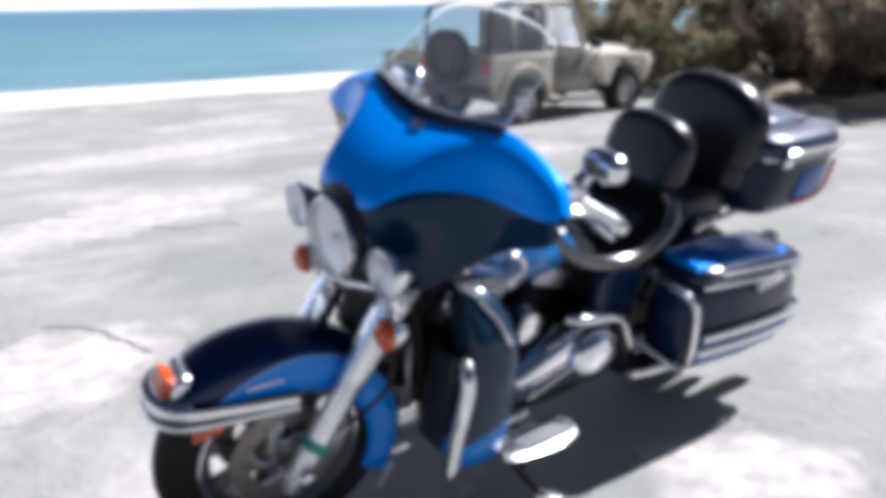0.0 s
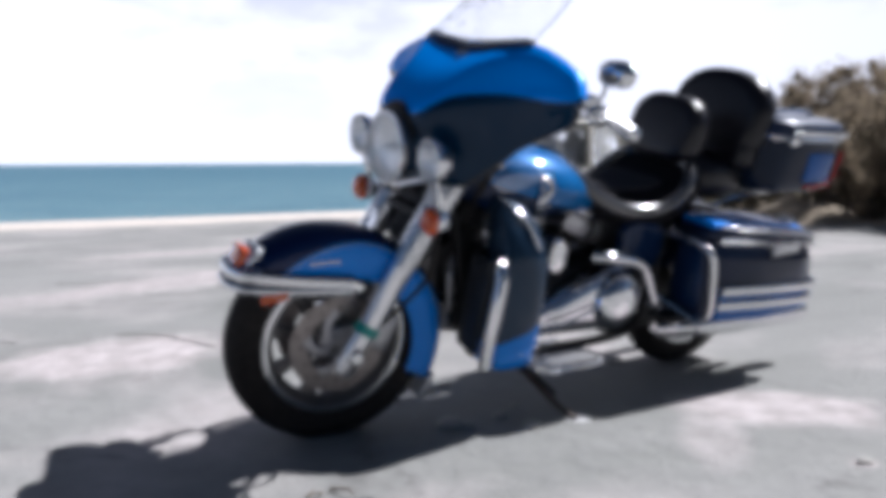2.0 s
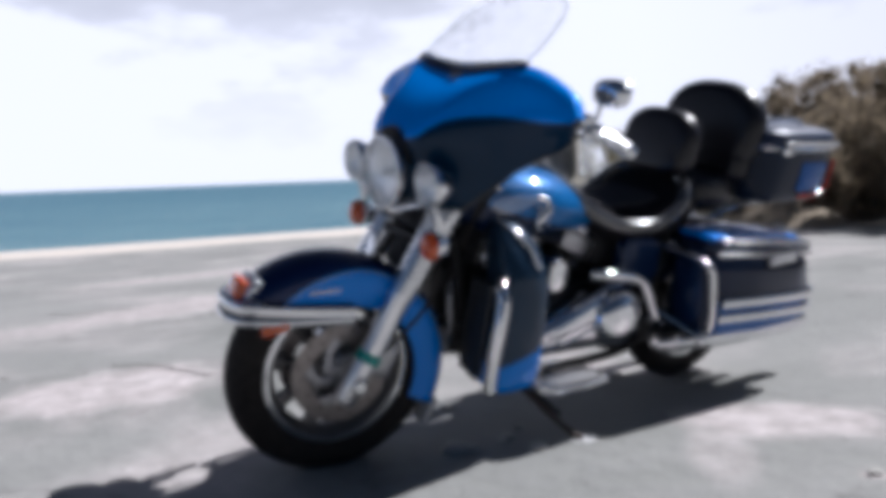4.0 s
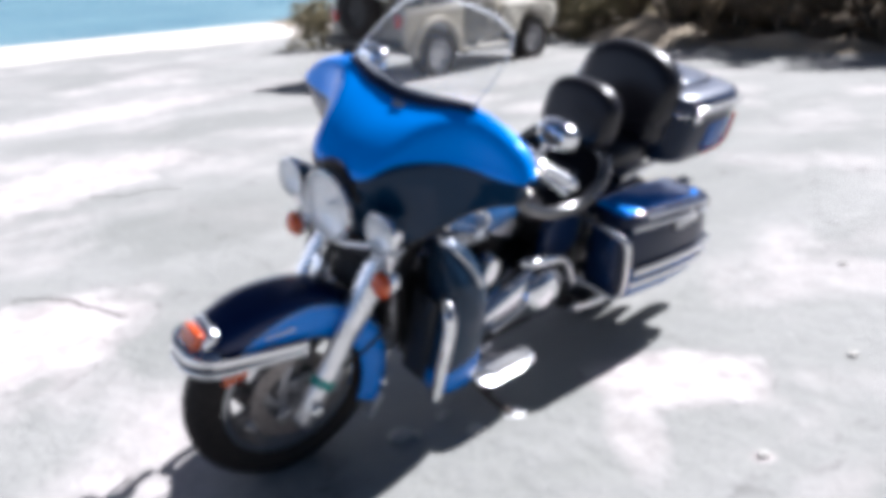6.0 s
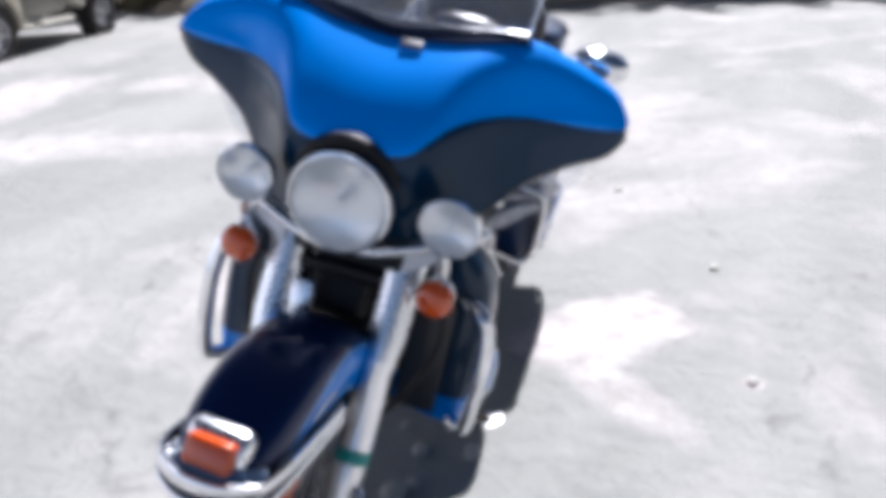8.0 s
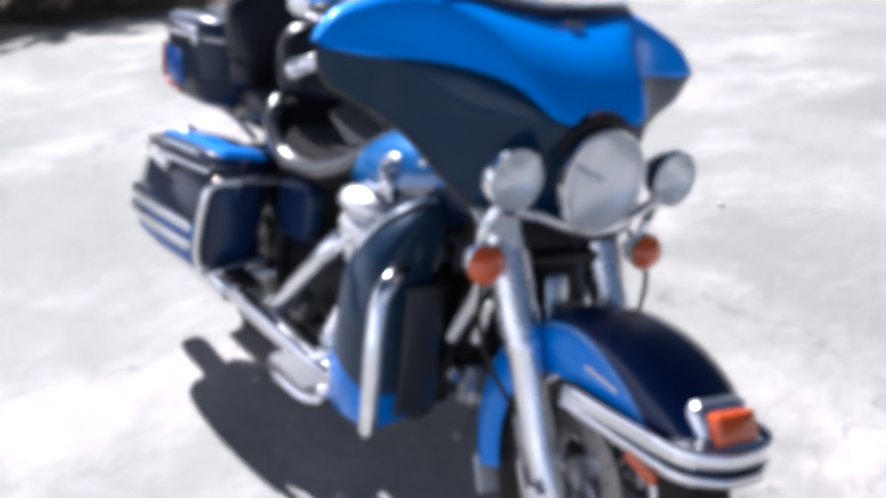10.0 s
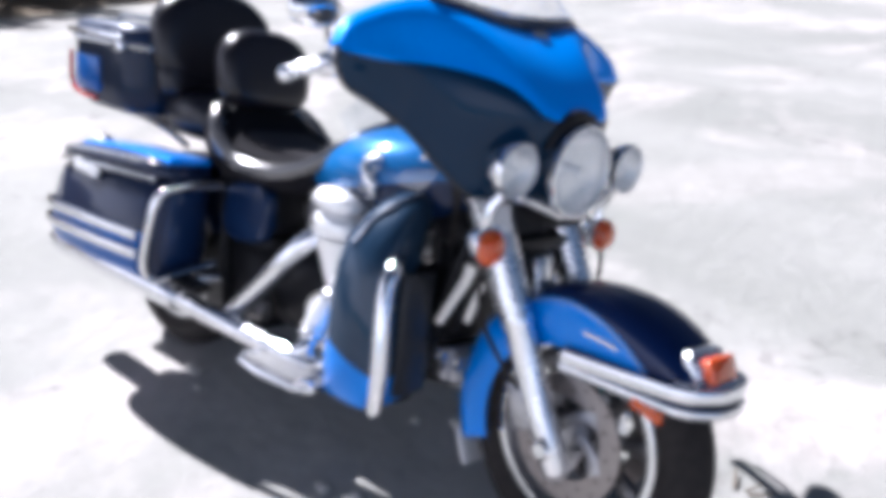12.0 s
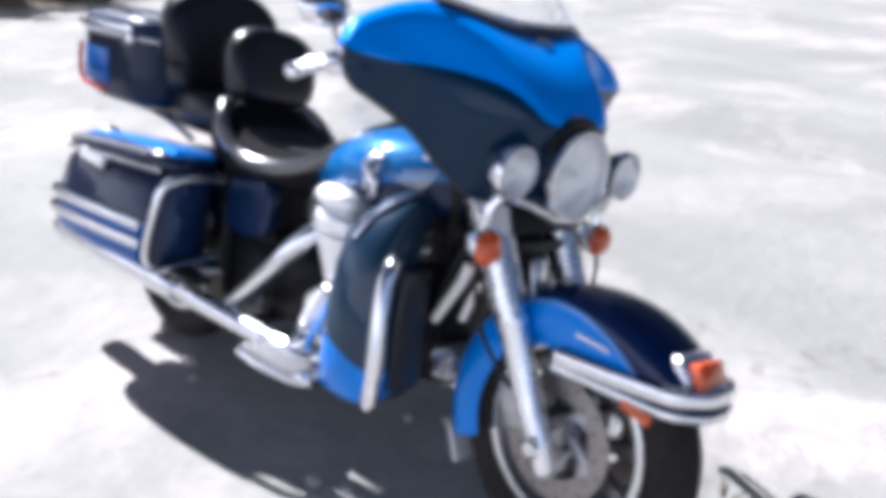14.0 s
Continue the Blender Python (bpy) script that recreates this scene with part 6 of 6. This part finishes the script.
    part("tub_floor", box((0.4, 0, 0.62), (2.0, 1.42, 0.10), 0.02), TRUNKBLK, car)
    part("tail_gate", box((-0.60, 0, 0.80), (0.05, 1.40, 0.50), 0.015), CARSHADE, car, "dark tail gate with shade put into its paint")
    part("bonnet", loft([sring((x, 0, z), w, h, 24, 3.6) for x, z, w, h in ((1.40, 0.95, 0.66, 0.10), (1.60, 0.96, 0.64, 0.11), (2.40, 0.93, 0.52, 0.11), (2.86, 0.90, 0.46, 0.11))]), CARPALE, car, "cream bonnet", 40)
    part("nose", loft([sring((x, 0, 0.76), w, h, 20, 4.0) for x, w, h in ((1.60, 0.42, 0.24), (2.80, 0.46, 0.25), (2.88, 0.48, 0.25))]), CARPAINT, car)
    for k in range(7):
        part("grille_slot", box((2.885, -0.24 + 0.08 * k, 0.80), (0.02, 0.035, 0.26), 0.008), TRUNKBLK, car)
    part("front_bumper", box((3.05, 0, 0.56), (0.14, 1.50, 0.14), 0.03), TRUNKBLK, car, "black front bumper")
    part("rear_bumper", box((-0.72, 0, 0.54), (0.14, 1.50, 0.12), 0.03), TRUNKBLK, car, "black rear bumper")
    part("underbody", box((1.1, 0, 0.50), (3.4, 0.9, 0.16), 0.04), TRUNKBLK, car)
    for x in (0, WB):
        part("axle", tube([(x, -0.62, R), (x, 0.62, R)], 0.06, 10), TRUNKBLK, car)
    part("roof", loft([sring((x, 0, z), w, h, 24, 4.0) for x, z, w, h in ((1.14, 1.69, 0.58, 0.015), (1.05, 1.715, 0.63, 0.028), (0.3, 1.73, 0.64, 0.03), (-0.45, 1.70, 0.62, 0.03), (-0.55, 1.66, 0.58, 0.02))]), CARPALE, car, "pale roof cover", 40)
    part("windscreen", slab([(1.40, 1.06), (1.10, 1.66), (1.12, 1.67), (1.42, 1.06)], -0.62, 0.62), SHIELD, car)
    part("windscreen_frame", tube([(1.41, -0.64, 1.05), (1.41, 0.64, 1.05)], 0.03, 8), CARPAINT, car)
    part("steering_wheel", tube([Vector((1.02, -0.34 + 0.18 * math.cos(a), 1.10 + 0.18 * math.sin(a))) for a in np.linspace(0, 2 * math.pi, 17)], 0.014, 8, smooth=False), TRUNKBLK, car)
    sp = car_wheel(car, (0, 0, 0), 0.36, 0.12, "spare_wheel")
    for o in sp.children:
        o.data.transform(Matrix.Translation((-0.80, -0.05, 1.00)) @ Matrix.Rotation(radians(90), 4, "Z"))
        if not o.name.startswith(("tyre", "tread")):
            o.data.materials[0] = TRUNKBLK
    part("spare_bracket", box((-0.66, -0.05, 0.98), (0.12, 0.2, 0.2), 0.02), TRUNKBLK, car)
    return car


parked_car = off_roader()
_jx, _jy = -4.52, -8.08
parked_car.matrix_world = Matrix.Translation((_jx, _jy, ground_z(_jx, _jy) - 0.01)) @ pose(0, 0, 0, 2.0, 0, 191.0)


def hatch_car():
    """A low dark car; faces +x, origin on the ground below the rear axle."""
    car = new("estate_car")
    tagged(car, "dark estate car parked at the edge of the lot", "car")
    WB, R = 2.7, 0.33
    for x in (0, WB):
        for s in (1, -1):
            car_wheel(car, (x, s * 0.74, R), R, 0.10)
    secs = []
    for x, w, z0, z1 in ((-0.85, 0.60, 0.45, 0.80), (-0.80, 0.78, 0.34, 0.92), (-0.4, 0.84, 0.26, 0.97), (0.6, 0.86, 0.22, 0.98), (1.8, 0.86, 0.22, 0.96), (2.6, 0.85, 0.24, 0.92), (3.2, 0.80, 0.26, 0.86), (3.5, 0.70, 0.32, 0.78), (3.58, 0.55, 0.42, 0.68)):
        secs.append(sring((x, 0, (z0 + z1) / 2), w, (z1 - z0) / 2, 28, 4.5))
    part("body", loft(secs), DARKBODY, car, "dark body", 40)
    cab = []
    for x, w, z1 in ((-0.70, 0.60, 1.0), (-0.5, 0.66, 1.35), (0.0, 0.68, 1.46), (1.0, 0.68, 1.47), (1.6, 0.66, 1.40), (2.3, 0.70, 0.98)):
        cab.append(sring((x, 0, (0.9 + z1) / 2), w, (z1 - 0.9) / 2, 24, 3.6))
    part("cabin", loft(cab), DARKGLASS, car, "dark windows", 40)
    part("roof", loft([sring((x, 0, z), w, 0.03, 20, 4) for x, z, w in ((-0.52, 1.38, 0.58), (0.0, 1.48, 0.62), (1.0, 1.49, 0.62), (1.55, 1.43, 0.58))]), DARKBODY, car)
    for s in (1, -1):
        part("sill", box((1.35, s * 0.85, 0.30), (1.9, 0.06, 0.10), 0.02), TRUNKBLK, car)
        part("lamp", box((3.50, s * 0.55, 0.66), (0.10, 0.26, 0.12), 0.03), REFLECT, car)
        part("tail_lamp", box((-0.82, s * 0.66, 0.80), (0.06, 0.16, 0.2), 0.02), RED, car)
        part("bumper", box((3.54 if s > 0 else -0.84, 0, 0.44), (0.14, 1.5, 0.14), 0.04), CARPALE if s > 0 else TRUNKBLK, car)
    return car


DARKBODY = grain("dark_car_paint", (0.012, 0.014, 0.02), (0.02, 0.022, 0.03), (0.2, 0.3), 12.0, coat=0.8, bump=0.02)
estate = hatch_car()
_ex, _ey = -13.9, 7.9
estate.matrix_world = Matrix.Translation((_ex, _ey, ground_z(_ex, _ey))) @ pose(0, 0, 0, 0, 0, 8.0)

# ---- shrubs along the lot ----
def leaf_material(name, c1, c2, c3):
    m, nt, b = mat_base(name, c1, 0.6)
    L = nt.links.new
    g = nd(nt, "ShaderNodeNewGeometry")
    ramp = nd(nt, "ShaderNodeValToRGB")
    ramp.color_ramp.elements[0].color, ramp.color_ramp.elements[1].color = (*c1, 1), (*c3, 1)
    e = ramp.color_ramp.elements.new(0.55)
    e.color = (*c2, 1)
    L(g.outputs["Random Per Island"], ramp.inputs["Fac"])
    L(ramp.outputs["Color"], b.inputs["Base Color"])
    b.inputs["Subsurface Weight"].default_value = 0.0
    tr = nd(nt, "ShaderNodeBsdfTranslucent")
    L(ramp.outputs["Color"], tr.inputs["Color"])
    mx = nd(nt, "ShaderNodeMixShader", Fac=0.6)
    out = nt.nodes["Material Output"]
    L(b.outputs["BSDF"], mx.inputs[1])
    L(tr.outputs["BSDF"], mx.inputs[2])
    L(mx.outputs["Shader"], out.inputs["Surface"])
    return m


LEAF = leaf_material("dry_olive_leaves", (0.16, 0.13, 0.10), (0.27, 0.22, 0.16), (0.40, 0.33, 0.225))
LEAFG = leaf_material("green_leaves", (0.16, 0.142, 0.09), (0.26, 0.228, 0.14), (0.38, 0.33, 0.20))
BARK = grain("shrub_bark", (0.10, 0.075, 0.055), (0.18, 0.14, 0.10), (0.8, 0.95), 30.0, bump=0.5)


def shrub(seed, w, h, n, mat, name="shrub", label="", trunk=0.05, gap=0.0):
    rnd = random.Random(seed)
    top = new(name)
    tagged(top, label, "shrub" if h < 3.2 else "tree", "shrubs along the lot")
    bms, tips = [], []
    stems = 6 if h < 3.2 else 3
    for k in range(stems):
        a = 2 * math.pi * (k + rnd.random() * 0.6) / stems
        p = Vector((0.15 * math.cos(a), 0.15 * math.sin(a), -0.1))
        pts, d = [p.copy()], Vector((math.cos(a) * 0.5, math.sin(a) * 0.5, 1.0)).normalized()
        for i in range(5):
            d = (d + Vector((rnd.uniform(-.35, .35), rnd.uniform(-.35, .35), rnd.uniform(-.1, .25)))).normalized()
            p = p + d * (h * 0.8 / 5)
            pts.append(p.copy())
            if i > 0:
                q = p.copy()
                dd = (d + Vector((rnd.uniform(-1, 1), rnd.uniform(-1, 1), rnd.uniform(-.1, .4)))).normalized()
                sub = [q, q + dd * w * 0.22, q + dd * w * 0.4 + Vector((0, 0, rnd.uniform(-.05, .15)))]
                bms.append(tube(sub, lambda f: trunk * 0.35 * (1 - 0.7 * f), 5, 3))
                tips += [sub[1], sub[2]]
        tips += pts[2:]
        bms.append(tube(pts, lambda f: trunk * (1 - 0.75 * f), 6, 3))
    part("trunk", joined(*bms), BARK, top, "twisted grey-brown stems")
    # leaf clumps gathered round the branch tips, and an uneven outer shell
    centres = [(t, rnd.uniform(0.16, 0.34) * w * 0.55) for t in tips]
    for _ in range(80):
        a, e = rnd.uniform(0, 2 * math.pi), rnd.random()
        rr = w * (0.62 + 0.4 * rnd.random()) * (1 - 0.45 * e ** 2)
        centres.append((Vector((rr * math.cos(a), rr * math.sin(a), h * (0.05 + 0.92 * e))), rnd.uniform(0.12, 0.30) * w * 0.5))
    verts, faces = [], []
    for _ in range(n):
        c, r = centres[int(rnd.random() * len(centres))]
        v = Vector((rnd.gauss(0, 1), rnd.gauss(0, 1), rnd.gauss(0, 0.8)))
        v.normalize()
        p = c + v * (r * (0.15 + abs(rnd.gauss(0, 0.75))))
        if p.z < 0.0:
            p.z = rnd.uniform(0.0, 0.2)
        s = rnd.uniform(0.022, 0.05)
        q = Euler((rnd.uniform(0, 6.3), rnd.uniform(0, 6.3), rnd.uniform(0, 6.3))).to_matrix()
        i = len(verts)
        for lx, ly, lz in ((0, -1.1, 0), (0.42, -0.1, 0.12), (0, 1.2, 0), (-0.42, -0.1, 0.12)):
            verts.append(p + q @ Vector((lx * s, ly * s, lz * s)))
        faces += [(i, i + 1, i + 2), (i, i + 2, i + 3)]
    me = bpy.data.meshes.new("crown")
    me.from_pydata(verts, [], faces)
    me.materials.append(mat)
    ob = new("crown", me)
    ob.parent = top
    return top


proto = [shrub(1, 1.4, 2.7, 30000, LEAF, label="dry brown-olive shrub at the edge of the lot"),
         shrub(2, 1.2, 2.1, 26000, LEAFG, label="yellow-green shrub at the edge of the lot"),
         shrub(3, 1.55, 3.15, 34000, LEAF, label="tall dense dry shrub with bare stems"),
         shrub(4, 0.75, 0.9, 5000, LEAFG, label="low green bush near the sand")]
rnd = random.Random(11)
spots = [(1, -12.3, -7.9), (0, -11.2, -6.9), (0, -10.9, -5.4), (2, -11.5, -3.9), (0, -11.2, -2.4), (2, -11.9, -0.9), (0, -12.4, 0.6), (2, -13.2, 2.0), (1, -13.5, 3.4), (0, -14.6, 4.6), (2, -15.8, 5.8),
         (1, -10.2, -9.9), (1, -11.0, -11.6), (1, -12.6, -10.4), (2, -13.4, -7.6), (2, -13.3, -5.2), (0, -13.4, -2.9), (2, -14.2, -0.4), (0, -15.2, 2.0), (2, -16.4, 4.2),
         (0, -17.2, 7.0), (2, -18.2, 9.2), (0, -18.0, 11.5), (2, -18.4, 14.0), (0, -12.7, -9.0), (2, -13.2, -6.4), (0, -12.9, -4.4), (2, -13.6, -1.7), (0, -14.0, -8.8), (1, -9.6, -12.8), (3, -7.2, -12.4), (3, -6.4, -13.4), (3, -8.0, -13.6), (1, -12.6, -13.4)]
used = set()
for kind, x, y in spots:
    sc = rnd.uniform(0.88, 1.15)
    m = Matrix.Translation((x, y, ground_z(x, y) - 0.05)) @ pose(0, 0, 0, 0, 0, rnd.uniform(0, 360))
    if kind not in used:
        used.add(kind)
        proto[kind].matrix_world = m
        proto[kind].scale = (sc, sc, sc)
    else:
        proto[kind].scale = (sc, sc, sc)
        copy_thing(proto[kind], m)

# sandy bank in front of the shrubs
def bank(cx, cy, L_, W, H, turn, seed):
    bm = bmesh.new()
    n, k = 26, 14
    grid = []
    for j in range(k + 1):
        row = []
        for i in range(n + 1):
            u, v = i / n * 2 - 1, j / k * 2 - 1
            f = max(0.0, 1 - u * u) * max(0.0, 1 - v * v)
            x, y = u * L_, v * W
            z = H * f ** 0.8 * (1 + 0.5 * noise.noise((x * 2.0 + seed, y * 2.0, 0.0))) - 0.04
            row.append(bm.verts.new((x, y, z)))
        grid.append(row)
    for j in range(k):
        for i in range(n):
            bm.faces.new((grid[j][i], grid[j][i + 1], grid[j + 1][i + 1], grid[j + 1][i]))
    ob = part("sand_bank", bm, SANDM, None, "", 60)
    ob.matrix_world = Matrix.Translation((cx, cy, ground_z(cx, cy))) @ pose(0, 0, 0, 0, 0, turn)
    tagged(ob, "low bank of dry sand and soil below shrubs", "sand bank")


SANDM = grain("dry_sand", (0.42, 0.35, 0.26), (0.30, 0.24, 0.17), (0.85, 0.98), 18.0, bump=0.6, bdist=0.02, big=1.5)
bank(-9.9, -7.6, 1.5, 0.8, 0.42, 70, 1.0)
bank(-9.9, -4.6, 1.6, 0.6, 0.22, 80, 4.0)
bank(-10.4, -1.6, 1.8, 0.6, 0.20, 95, 7.0)


# ---- small things on the ground ----
def stone(c, r, seed, mat):
    bm = bmesh.new()
    bmesh.ops.create_icosphere(bm, subdivisions=2, radius=1.0)
    for v in bm.verts:
        k = 1 + 0.35 * noise.noise(v.co * 1.3 + Vector((seed, 0, 0)))
        v.co = Vector((v.co.x * r * k * 1.2, v.co.y * r * k, v.co.z * r * k * 0.55))
    ob = part("stone", bm, mat, None, "", 30)
    ob.location = (c[0], c[1], ground_z(*c) + r * 0.3)
    tagged(ob, "small pale stone on worn asphalt, some standing in for sunlit spots in the bike's shadow", "stone", "loose stones")


STONE = grain("pale_stone", (0.42, 0.40, 0.37), (0.55, 0.53, 0.49), (0.8, 0.95), 40.0, bump=0.5)
# those near (1.3, 0.2) stand in for sunlit ground spots inside the bike's shadow
for k, (x, y, r) in enumerate(((1.12, 0.18, 0.022), (1.02, 0.10, 0.014), (0.29, -0.26, 0.026), (0.40, -0.30, 0.014), (1.31, 0.18, 0.034), (1.095, 0.325, 0.026), (1.26, 0.21, 0.018), (1.09, -0.27, 0.02), (1.17, -0.22, 0.016), (0.54, 1.04, 0.018), (-0.3, 0.9, 0.02), (1.75, -0.6, 0.012), (-1.2, 0.4, 0.02), (0.2, 1.9, 0.018))):
    stone((x, y), r, k * 3.1, STONE)


def twig(pts, r):
    ob = part("twig", tube([(x, y, ground_z(x, y) + z) for x, y, z in pts], lambda f: r * (1 - 0.6 * f), 6), BARK, None, "", 60)
    tagged(ob, "thin dark fallen twig lying on asphalt", "twig", "fallen twigs")


twig(((1.815, 0.515, 0.006), (1.80, 0.54, 0.012), (1.785, 0.565, 0.016), (1.78, 0.58, 0.008)), 0.005)
twig(((1.84, 0.525, 0.006), (1.855, 0.55, 0.014), (1.86, 0.575, 0.018)), 0.0045)
twig(((1.855, 0.515, 0.006), (1.885, 0.545, 0.010), (1.895, 0.565, 0.008)), 0.0045)
